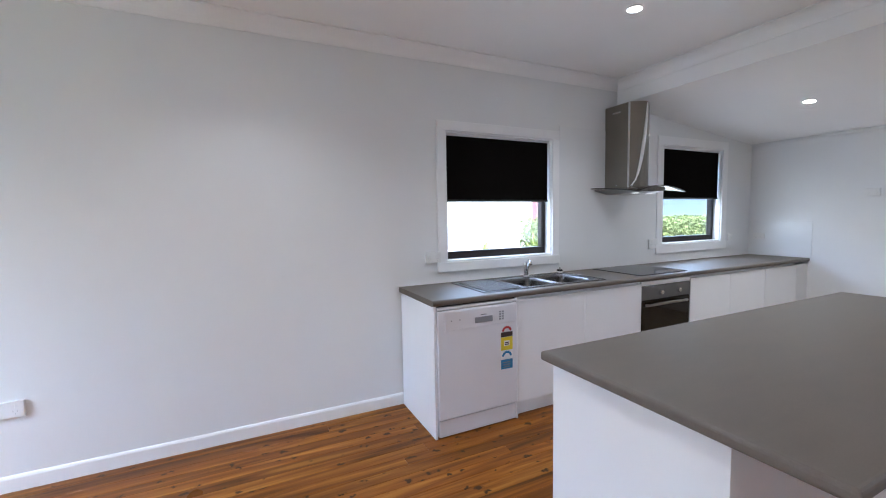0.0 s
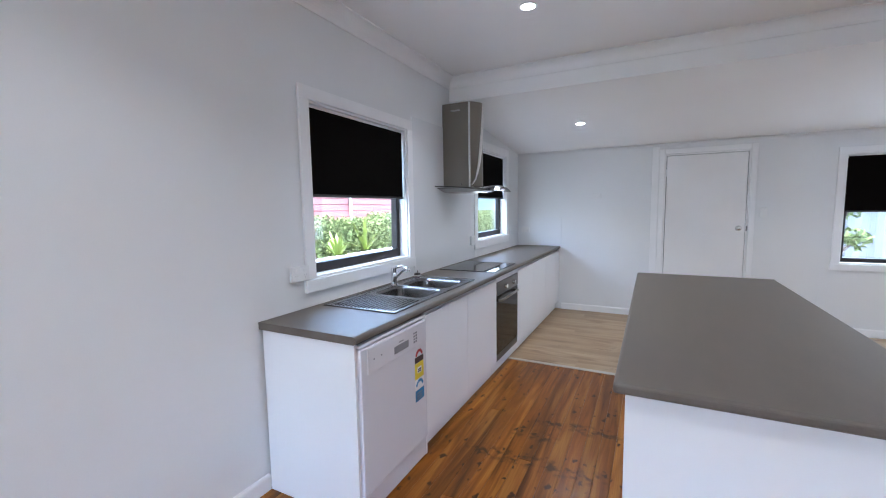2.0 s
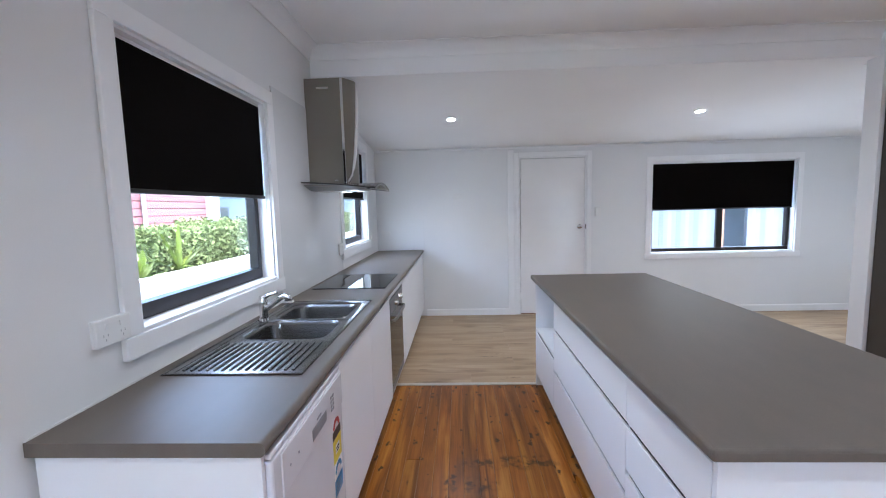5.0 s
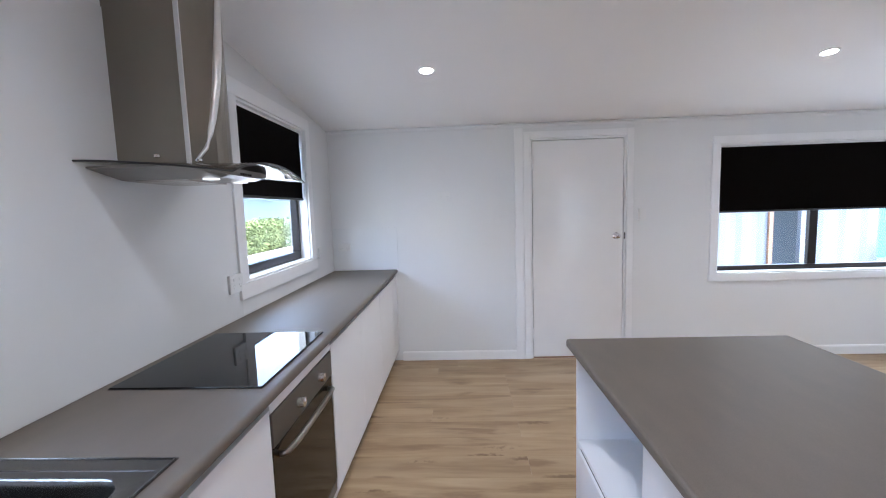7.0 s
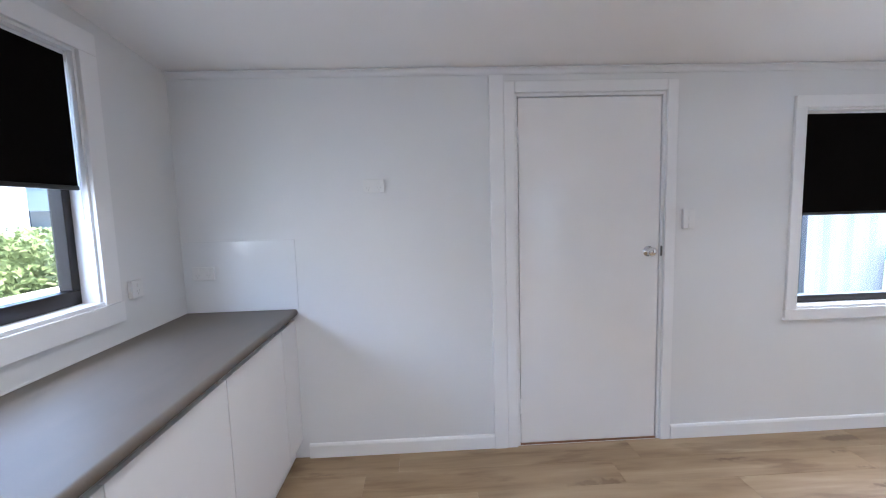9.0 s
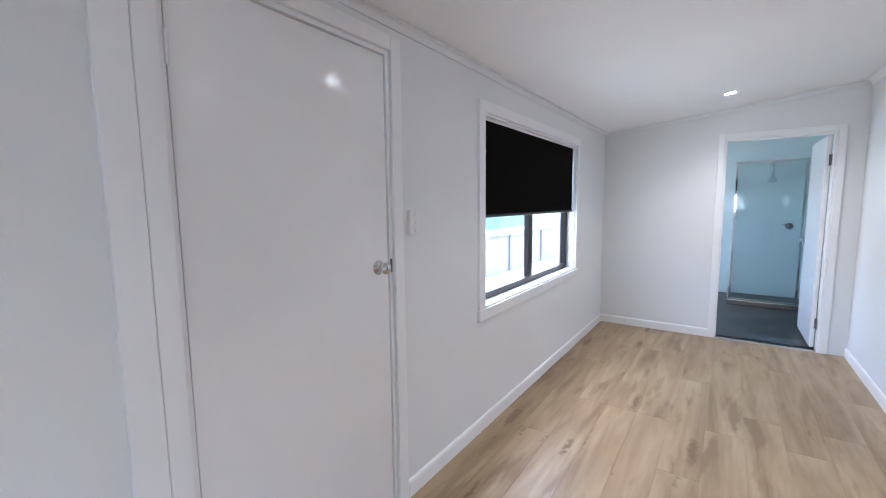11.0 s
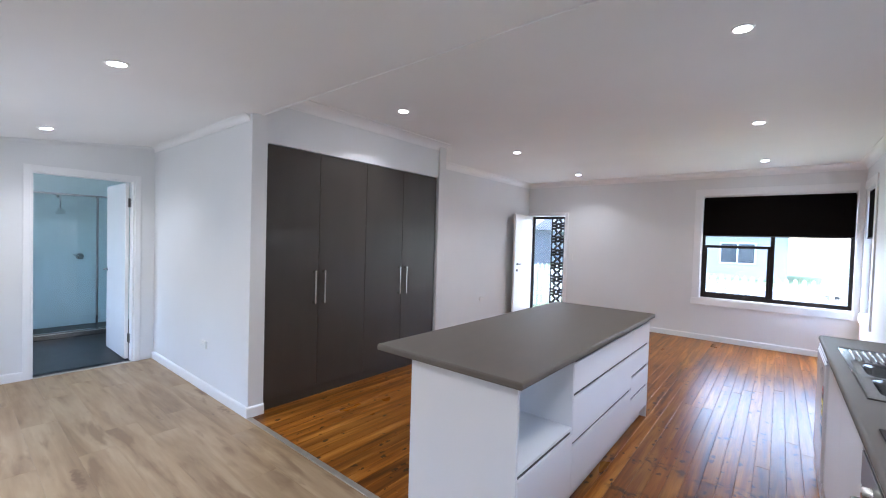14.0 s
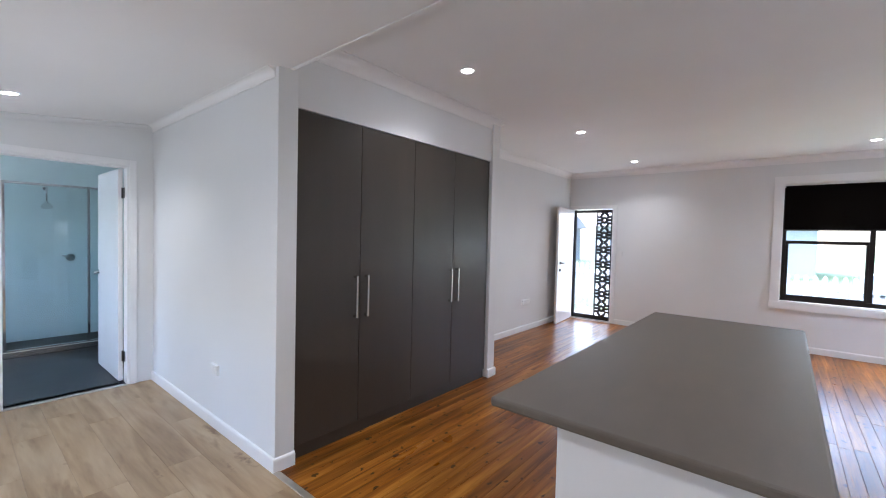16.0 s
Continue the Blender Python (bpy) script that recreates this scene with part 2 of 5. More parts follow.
CHARCOAL = material("charcoal_laminate", (0.05, 0.041, 0.033), 0.36, vary=0.06, scale=9, bump=0.04, bump_scale=300, grain=0.06, stretch=(1, 1, 0.15))
STEEL = material("brushed_stainless_steel", (0.27, 0.245, 0.21), 0.3, 1.0, vary=0.025, scale=3, rough_vary=0.04)
DARKSTEEL = material("dark_oven_steel", (0.16, 0.155, 0.15), 0.32, 0.9, vary=0.03)
SINK = material("satin_sink_steel", (0.19, 0.185, 0.178), 0.25, 1.0, vary=0.04, scale=6, rough_vary=0.04)
CHROME = material("chrome", (0.75, 0.75, 0.76), 0.08, 1.0, vary=0.02, rough_vary=0.02)
POLISHED = material("polished_steel_strip", (0.86, 0.85, 0.83), 0.3, 1.0, vary=0.02, rough_vary=0.03)
NICKEL = material("satin_nickel", (0.6, 0.58, 0.55), 0.25, 1.0, vary=0.03)
BLACKGLASS = material("black_ceramic_glass", (0.004, 0.004, 0.004), 0.03, spec=0.22, vary=0.1, rough_vary=0.01)
OVENGLASS = material("dark_oven_glass", (0.016, 0.011, 0.007), 0.05, spec=0.22, vary=0.1, rough_vary=0.01)
BRONZE = material("bronze_aluminium_frame", (0.016, 0.011, 0.009), 0.35, 0.3, vary=0.1, scale=12)
FABRIC = material("black_blockout_fabric", (0.004, 0.003, 0.0025), 0.9, spec=0.06, vary=0.08, scale=6, bump=0.2, bump_scale=500)
PLASTIC = material("white_plastic", (0.8, 0.8, 0.79), 0.3, vary=0.01)
APPLIANCE = material("white_enamel", (0.76, 0.75, 0.78), 0.24, vary=0.01)
RUBBER = material("black_rubber", (0.015, 0.015, 0.015), 0.6)
BLACKMETAL = material("black_powder_coat", (0.012, 0.011, 0.011), 0.4, vary=0.1)
TILE = material("charcoal_vinyl_tile", (0.02, 0.022, 0.025), 0.4, vary=0.15, scale=5, bump=0.1, bump_scale=120, grain=0.1)
WETWALL = material("white_shower_panel", (0.7, 0.82, 0.825), 0.16, vary=0.02, scale=1.5)
STRIP = material("aluminium_floor_strip", (0.5, 0.47, 0.42), 0.35, 0.7, vary=0.08, scale=20)
PANE = glass("window_glass", (0.97, 0.985, 0.98))
SHOWERGLASS = glass("shower_glass", (0.9, 0.94, 0.95))
HOODGLASS = glass("smoked_hood_glass", (0.72, 0.7, 0.66))
HOODBODY = material("satin_hood_steel", (0.26, 0.25, 0.235), 0.33, 0.85, vary=0.02, rough_vary=0.03)
SOCKETGREY = material("pale_grey_slot", (0.45, 0.45, 0.45), 0.5)
LAMPGLOW = glowing("downlight_diffuser", (1.0, 0.97, 0.96), 4.0)
HOODGLOW = glowing("hood_lamp_glow", (1.0, 0.98, 0.95), 0.05)
CYPRESS = wood("cypress_floorboard", (0.088, 0.024, 0.002), (0.258, 0.086, 0.01), (0.44, 0.188, 0.031), 0.85, 1, 0.28, 0.2, spec=0.23, knot_colour=(0.045, 0.015, 0.005), knot_scale=19.0,
               stains=((2.29, 0.75, 1.62), (2.57, 0.95, 1.3), (2.77, 1.05, 1.66)))
OAK = wood("oak_look_plank", (0.25, 0.162, 0.085), (0.35, 0.242, 0.136), (0.43, 0.315, 0.19), 0.5, 0, 0.34, 0.025,
           knot_colour=(0.17, 0.1, 0.05), knot_scale=9.0, bump=0.04, streaks=8.0, fines=45.0, knot_stretch=0.17,
           marks=((9.0, 1.9, 0.57, 0.68, (0.2, 0.122, 0.062), 0.75), (3.0, 0.8, 0.54, 0.72, (0.47, 0.36, 0.23), 0.5)))
GROOVE = material("dark_board_joint", (0.05, 0.025, 0.012), 0.7, vary=0.2, scale=20)
YELLOW = material("yellow_sticker", (0.75, 0.6, 0.03), 0.4)
REDPAINT = material("red_sticker", (0.5, 0.03, 0.03), 0.4)
BLUE = material("blue_sticker", (0.03, 0.22, 0.45), 0.4)
DARKPRINT = material("dark_print", (0.05, 0.03, 0.03), 0.5)
GREYPRINT = material("grey_print", (0.25, 0.25, 0.27), 0.4)
GRASS = material("lawn", (0.07, 0.11, 0.035), 0.9, vary=0.35, scale=2.5, bump=0.6, bump_scale=60, grain=0.3)
CONCRETE = material("concrete", (0.22, 0.217, 0.21), 0.85, vary=0.12, scale=1.5, bump=0.25, bump_scale=60, grain=0.08)
ASPHALT = material("asphalt", (0.05, 0.05, 0.052), 0.85, vary=0.15, scale=1.0, bump=0.4, bump_scale=120, grain=0.2)
RENDERWHITE = material("white_render", (0.55, 0.555, 0.56), 0.8, vary=0.05, scale=1.5, bump=0.25, bump_scale=50)
REDSLAT = material("red_brown_slats", (0.22, 0.085, 0.085), 0.5, vary=0.12, scale=3, stretch=(1, 0.3, 6))
GREYBLUE = material("grey_blue_cladding", (0.11, 0.14, 0.17), 0.7, vary=0.06, scale=2)
PALEBOARD = material("weathered_pale_board", (0.27, 0.27, 0.275), 0.7, vary=0.08, scale=2, stretch=(1, 1, 6))
FENCEPAINT = material("cement_fence_sheet", (0.15, 0.153, 0.17), 0.8, vary=0.08, scale=1.5, bump=0.2, bump_scale=40)
TEAL = material("teal_cladding", (0.06, 0.15, 0.155), 0.6, vary=0.12, scale=2)
STEELSHEET = material("white_steel_sheet", (0.15, 0.163, 0.18), 0.5, vary=0.05, scale=2)
LEAF = material("hedge_leaf", (0.12, 0.15, 0.052), 0.9, spec=0.2, vary=0.2, scale=14, grain=0.2)
LIME = material("lime_strap_leaf", (0.17, 0.22, 0.03), 0.45, vary=0.3, scale=8)
BARK = material("bark", (0.12, 0.09, 0.07), 0.9, vary=0.3, scale=12, bump=0.6, bump_scale=30)
ROOFTILE = material("terracotta_grey_roof", (0.24, 0.235, 0.24), 0.8, vary=0.15, scale=4)
CARPAINT = material("silver_car_paint", (0.45, 0.47, 0.5), 0.25, 0.5, coat=0.5)
DARKGLASS = material("dark_window_glass", (0.03, 0.04, 0.05), 0.08)
TIMBER = material("brown_timber", (0.25, 0.13, 0.07), 0.6, vary=0.2, scale=8)


# ---- building helpers ----
def mesh_of(name, bm, mat, smooth=False):
    bmesh.ops.recalc_face_normals(bm, faces=bm.faces)
    me = bpy.data.meshes.new(name)
    bm.to_mesh(me)
    bm.free()
    if mat:
        me.materials.append(mat)
    if smooth:
        me.polygons.foreach_set("use_smooth", [True] * len(me.polygons))
    return me


def part(name, bm, mat, parent=None, label="", smooth=False):
    ob = new(name, mesh_of(name, bm, mat, smooth))
    if parent is not None:
        ob.parent = parent
    return tagged(ob, label)


def thing(name, label, category, group="", at=(0, 0, 0), kind=""):
    ob = new(name)
    ob.location = at
    ob.empty_display_size = 0.1
    return tagged(ob, label, category, group, kind)


def setting(name, bm, mat, label="", smooth=False):
    return tagged(part(name, bm, mat, None, label, smooth), kind="structure")


def add_box(bm, x0, y0, z0, x1, y1, z1, bevel=0.0, seg=2):
    c = [bm.verts.new((x, y, z)) for z in (z0, z1) for y in (y0, y1) for x in (x0, x1)]
    faces = [bm.faces.new([c[i] for i in f]) for f in
             ((0, 2, 3, 1), (4, 5, 7, 6), (0, 1, 5, 4), (2, 6, 7, 3), (0, 4, 6, 2), (1, 3, 7, 5))]
    if bevel:
        edges = list({e for f in faces for e in f.edges})
        bmesh.ops.bevel(bm, geom=edges, offset=bevel, segments=seg, profile=0.5, affect="EDGES")
    return bm


def box(x0, y0, z0, x1, y1, z1, bevel=0.0, seg=2):
    return add_box(bmesh.new(), x0, y0, z0, x1, y1, z1, bevel, seg)


def add_cyl(bm, centre, axis, r, h, n=24, r2=None):
    """A cylinder or cone from centre, h along axis."""
    q = Vector((0, 0, 1)).rotation_difference(Vector(axis).normalized()).to_matrix().to_4x4()
    m = Matrix.Translation(Vector(centre) + Vector(axis).normalized() * h / 2) @ q
    bmesh.ops.create_cone(bm, cap_ends=True, segments=n, radius1=r, radius2=r if r2 is None else r2, depth=h, matrix=m)
    return bm


def cyl(centre, axis, r, h, n=24, r2=None):
    return add_cyl(bmesh.new(), centre, axis, r, h, n, r2)


def add_tube(bm, path, r, n=12):
    """A round bar along a path; r is one radius or one for each point."""
    pts = [Vector(p) for p in path]
    rs = r if isinstance(r, (list, tuple)) else [r] * len(pts)
    up = Vector((0.13, 0.31, 0.94))
    rings = []
    for i, p in enumerate(pts):
        d = (pts[min(i + 1, len(pts) - 1)] - pts[max(i - 1, 0)]).normalized()
        u = d.cross(up).normalized()
        v = d.cross(u)
        rings.append([bm.verts.new(p + (u * math.cos(a) + v * math.sin(a)) * rs[i]) for a in (2 * math.pi * k / n for k in range(n))])
    for a, b in zip(rings, rings[1:]):
        for k in range(n):
            bm.faces.new((a[k], a[(k + 1) % n], b[(k + 1) % n], b[k]))
    bm.faces.new(rings[0])
    bm.faces.new(rings[-1][::-1])
    return bm


def tube(path, r, n=12):
    return add_tube(bmesh.new(), path, r, n)


def extrude(profile, start, along, across, up, length):
    """A closed profile of (a, b) pairs, laid out by across and up, drawn along for length."""
    bm = bmesh.new()
    s, al, ac, u = (Vector(v) for v in (start, along, across, up))
    rows = [[bm.verts.new(s + ac * a + u * b + al * k) for a, b in profile] for k in (0, length)]
    n = len(profile)
    for i in range(n):
        bm.faces.new((rows[0][i], rows[0][(i + 1) % n], rows[1][(i + 1) % n], rows[1][i]))
    bm.faces.new(rows[0])
    bm.faces.new(rows[1][::-1])
    return bm


def slab_with_holes(us, vs, holes, place, thick):
    """A slab over the grid of us and vs with rectangular holes (u0, u1, v0, v1) right through it. place(u, v, d) gives the point."""
    us = sorted(set(us) | {h[i] for h in holes for i in (0, 1)})
    vs = sorted(set(vs) | {h[i] for h in holes for i in (2, 3)})
    bm = bmesh.new()
    vert = {}

    def v_at(i, j, k):
        if (i, j, k) not in vert:
            vert[i, j, k] = bm.verts.new(place(us[i], vs[j], thick * k))
        return vert[i, j, k]

    def solid(i, j):
        if not (0 <= i < len(us) - 1 and 0 <= j < len(vs) - 1):
            return False
        u, v = (us[i] + us[i + 1]) / 2, (vs[j] + vs[j + 1]) / 2
        return not any(h[0] < u < h[1] and h[2] < v < h[3] for h in holes)

    for i in range(len(us) - 1):
        for j in range(len(vs) - 1):
            if not solid(i, j):
                continue
            for k in (0, 1):
                bm.faces.new([v_at(a, b, k) for a, b in ((i, j), (i + 1, j), (i + 1, j + 1), (i, j + 1))])
            for di, dj, e in ((-1, 0, ((i, j), (i, j + 1))), (1, 0, ((i + 1, j), (i + 1, j + 1))),
                              (0, -1, ((i, j), (i + 1, j))), (0, 1, ((i, j + 1), (i + 1, j + 1)))):
                if not solid(i + di, j + dj):
                    (a, b), (c, d) = e
                    bm.faces.new((v_at(a, b, 0), v_at(c, d, 0), v_at(c, d, 1), v_at(a, b, 1)))
    return bm


# ---- the shell ----
W1 = (1.875, 2.925, 1.06, 2.08)        # openings: along the wall, then height
W2 = (4.395, 5.41, 1.085, 2.12)
W3 = (-2.305, -1.55, 0.665, 2.307)
BW = (3.59, 5.40, 0.785, 1.97)
FW = (0.06, 1.84, 0.665, 2.307)
FD = (4.12, 4.88, 0.0, 2.03)
BD = (1.885, 2.762, 0.0, 2.08)
HD = (4.008, 4.842, 0.0, 2.045)
XW = (6.9, 8.2, 0.85, 2.0)

setting("wall_west", slab_with_holes((Y_FRONT - 0.15, Y_BACK + 0.15), (-0.4, 2.75), [W1, W2, W3], lambda u, v, d: (-d, u, v), 0.15), WALL,
        "white painted kitchen and living wall with windows")
setting("wall_north", slab_with_holes((0, 9.3), (-0.4, 2.75), [BD, BW, XW], lambda u, v, d: (u, Y_BACK + d, v), 0.15), WALL,
        "white painted back wall with door and window")
setting("wall_south", slab_with_holes((0, X_EAST + 0.15), (-0.4, 2.75), [FW, FD], lambda u, v, d: (u, Y_FRONT - d, v), 0.15), WALL,
        "white painted front wall with door and window")
setting("wall_east", box(X_EAST, Y_FRONT, -0.4, X_EAST + 0.15, 3.69, 2.75), WALL, "white painted living room wall")
setting("wall_hall", box(4.13, 3.69, 0, 6.487, 3.82, 2.75, 0.003), WALL, "white painted hallway wall with a free end")
setting("wall_hall_end", slab_with_holes((3.18, 6.0), (-0.4, 2.75), [HD], lambda u, v, d: (6.487 + d, u, v), 0.12), WALL,
        "white painted hallway end wall with bathroom doorway")
setting("wall_nib", box(4.13, 1.37, 0, X_EAST, 1.497, CEIL, 0.003), WALL, "white painted nib wall beside the cupboards")
setting("wall_bulkhead", box(4.152, 1.497, 2.249, 4.26, 3.69, CEIL), WALL, "white painted bulkhead over the cupboards")
setting("wall_bathroom_east", box(9.15, 3.3, -0.4, 9.3, 6.0, 2.75), WETWALL, "white lined shower wall")
setting("wall_bathroom_south", box(6.607, 3.18, -0.4, 9.3, 3.3, 2.75), WETWALL, "white lined bathroom wall")
setting("ceiling", box(-0.15, Y_FRONT - 0.15, CEIL, X_EAST + 0.15, Y_STEP - 0.02, 2.76), CEILING, "flat white plaster ceiling")
setting("beam", box(0.0, Y_STEP - 0.02, Z_STEP - 0.006, 4.13, Y_STEP, 2.755), CEILING, "white painted step between two ceilings")
bm = bmesh.new()
low = [bm.verts.new((x, y, low_ceiling(y) + d)) for d in (0, 0.1) for x, y in ((-0.15, Y_STEP), (9.3, Y_STEP), (9.3, 6.15), (-0.15, 6.15))]
for f in ((0, 1, 2, 3), (4, 5, 6, 7), (0, 1, 5, 4), (1, 2, 6, 5), (2, 3, 7, 6), (3, 0, 4, 7)):
    bm.faces.new([low[i] for i in f])
setting("ceiling_low", bm, CEILING, "sloping white plaster ceiling of the rear lean-to")
setting("ceiling_bathroom", box(5.07, 3.0, 2.5, 9.3, Y_STEP, 2.6), CEILING)


def cornice(start, along, across, length, size=0.085, slope=0.0):
    n = 8
    prof = [(0.0, 0.0), (0.0, -size - 0.006), (0.008, -size - 0.006), (0.008, -size)]
    prof += [(0.008 + (size - 0.008) * (1 - math.cos(a)), -size + (size - 0.008) * math.sin(a)) for a in (k * math.pi / 2 / n for k in range(1, n + 1))]
    prof += [(size + 0.006, -0.008), (size + 0.006, 0.0)]
    al = Vector(along)
    al.z = slope
    setting("cornice", extrude(prof, start, al, across, (0, 0, 1), length), WALL if size < 0.05 else CEILING, "white coved plaster cornice")


EPS = 0.001
cornice((0, Y_FRONT, CEIL - EPS), (0, 1, 0), (1, 0, 0), Y_STEP - 0.02 - Y_FRONT)
cornice((0, Y_FRONT, CEIL - EPS), (1, 0, 0), (0, 1, 0), X_EAST)
cornice((X_EAST, Y_FRONT, CEIL - EPS), (0, 1, 0), (-1, 0, 0), 1.37 - Y_FRONT)
cornice((0, Y_STEP - 0.02, CEIL - EPS), (1, 0, 0), (0, -1, 0), 4.15)
cornice((4.152, 1.37, CEIL - EPS), (0, 1, 0), (-1, 0, 0), 3.69 - 1.37)
cornice((4.13, 1.37, CEIL - EPS), (1, 0, 0), (0, -1, 0), X_EAST - 4.13)
cornice((0, Y_BACK, Z_LOW), (1, 0, 0), (0, -1, 0), 6.487, 0.03)
cornice((6.487, 3.82, low_ceiling(3.82)), (0, 1, 0), (-1, 0, 0), 2.18, 0.04, SLOPE)
cornice((4.16, 3.82, low_ceiling(3.82) - 0.003), (1, 0, 0), (0, 1, 0), 2.33, 0.05)


def baseboard(x0, y0, x1, y1, side):
    """A skirting board from one point to another; side is the way into the room."""
    a, b = Vector((x0, y0, 0)), Vector((x1, y1, 0))
    d = b - a
    prof = [(0, 0), (0.015, 0), (0.015, 0.072), (0.011, 0.082), (0.006, 0.086), (0, 0.086)]
    setting("baseboard", extrude(prof, a, d.normalized(), side, (0, 0, 1), d.length), TRIM, "white painted skirting board")


baseboard(0, Y_FRONT, 0, 1.48, (1, 0, 0))
baseboard(0.015, Y_FRONT, 4.05, Y_FRONT, (0, 1, 0))
baseboard(X_EAST, Y_FRONT, X_EAST, 1.37, (-1, 0, 0))
baseboard(0.64, Y_BACK, 1.742, Y_BACK, (0, -1, 0))
baseboard(2.83, Y_BACK, 6.487, Y_BACK, (0, -1, 0))
baseboard(6.487, 4.895, 6.487, Y_BACK - 0.015, (-1, 0, 0))
baseboard(4.13, 3.82, 6.487, 3.82, (0, 1, 0))
baseboard(4.13, 3.69, 4.13, 3.835, (-1, 0, 0))
baseboard(4.13, 1.355, 4.13, 1.497, (-1, 0, 0))
baseboard(4.13, 1.37, X_EAST - 0.015, 1.37, (0, -1, 0))

# lining strip beside the back door
setting("trim_strip", box(1.742, Y_BACK - 0.022, 0, 1.822, Y_BACK, 2.175, 0.003), TRIM, "flat white cover strip")
# glossy splashback panels over the worktop
setting("splashback", box(0.0, 3.01, 0.902, 0.006, 4.325, 2.2), SPLASH, "glossy white splashback panel behind the cooktop")
setting("splashback_corner", box(0.006, Y_BACK - 0.006, 0.902, 0.626, Y_BACK, 1.30), SPLASH, "glossy white splashback panel in the corner")

# ground slab under the boards
setting("floor_base", box(0, Y_FRONT, -0.06, 9.15, Y_BACK, -0.012), GROOVE)
setting("floor_bathroom", box(6.5, 3.3, -0.011, 9.15, 6.0, 0.0), TILE, "dark charcoal bathroom floor")
setting("floor_strip", box(0.0, 3.795, -0.004, 4.13, 3.835, 0.006, 0.002), STRIP, "metal joining strip between two floors")
setting("threshold", box(6.462, 4.03, -0.004, 6.52, 4.825, 0.007, 0.002), STRIP, "metal doorway threshold strip")

# ---- windows ----
TO_WEST = Matrix(((0, -1, 0, 0), (1, 0, 0, 0), (0, 0, 1, 0), (0, 0, 0, 1)))     # along the wall, outwards, up
TO_NORTH = Matrix.Identity(4)
TO_SOUTH = Matrix(((-1, 0, 0, 0), (0, -1, 0, 0), (0, 0, 1, 0), (0, 0, 0, 1)))


def window(name, m, w, h, label, casing=0.075, mullions=(), transom=None, sides=(1, 1), rail=0.075, mullion=0.026):
    """A window in an opening w wide and h high; its base is the opening's lower corner on the inner face of the wall."""
    top = thing(name, label, "window", kind="structure")
    top.matrix_world = m
    l, r = -casing * sides[0], w + casing * sides[1]
    t = 0.018
    part("architrave", box(l, -t, h, r, 0, h + casing, 0.003), TRIM, top)
    part("architrave", box(l - (0.008 if sides[0] else 0), -t - 0.004, -casing, r + (0.008 if sides[1] else 0), 0, 0.0, 0.003), TRIM, top)
    if sides[0]:
        part("architrave", box(-casing, -t, 0, 0, 0, h, 0.003), TRIM, top)
    if sides[1]:
        part("architrave", box(w, -t, 0, w + casing, 0, h, 0.003), TRIM, top)
    part("window_sill", box(0, -0.012, 0.0, w, 0.1, 0.016, 0.003), TRIM, top)
    part("reveal", box(0, 0.0, 0.016, 0.012, 0.1, h), TRIM, top)
    part("reveal", box(w - 0.012, 0.0, 0.016, w, 0.1, h), TRIM, top)
    part("reveal", box(0.012, 0.0, h - 0.012, w - 0.012, 0.1, h), TRIM, top)
    y0, y1 = 0.07, 0.125
    frame_part = part("window_frame", box(0.012, y0, 0.016, w - 0.012, y1, rail, 0.003), BRONZE, top, "dark bronze aluminium frame")
    f = 0.04
    for b in ((0.012, y0, rail, 0.012 + f, y1, h - 0.012), (w - 0.012 - f, y0, rail, w - 0.012, y1, h - 0.012),
              (0.012 + f, y0, h - 0.06, w - 0.012 - f, y1, h - 0.012)):
        part("frame_bar", box(*b, 0.003), BRONZE, frame_part)
    for x in mullions:
        part("frame_bar", box(x - mullion, y0 + 0.006, rail, x + mullion, y1 - 0.006, h - 0.06, 0.003), BRONZE, frame_part)
    xs = [0.012 + f, *mullions, w - 0.012 - f]
    for i, (a, b) in enumerate(zip(xs, xs[1:])):
        a2, b2 = a + (mullion if i else 0), b - (mullion if i < len(xs) - 2 else 0)
        pane = part("pane", box(a2, 0.094, rail, b2, 0.099, h - 0.06), PANE, top)
        pane.visible_shadow = False
        if transom and i == transom[0]:
            part("frame_bar", box(a2, y0 + 0.006, transom[1] - 0.022, b2, y1 - 0.03, transom[1] + 0.022, 0.003), BRONZE, frame_part)
            for bb in ((a2, 0.06, rail, b2, 0.085, rail + 0.03), (a2, 0.06, rail + 0.03, a2 + 0.03, 0.085, transom[1] - 0.022),
                       (b2 - 0.03, 0.06, rail + 0.03, b2, 0.085, transom[1] - 0.022)):
                part("sash_bar", box(*bb, 0.003), BRONZE, frame_part)
    return top


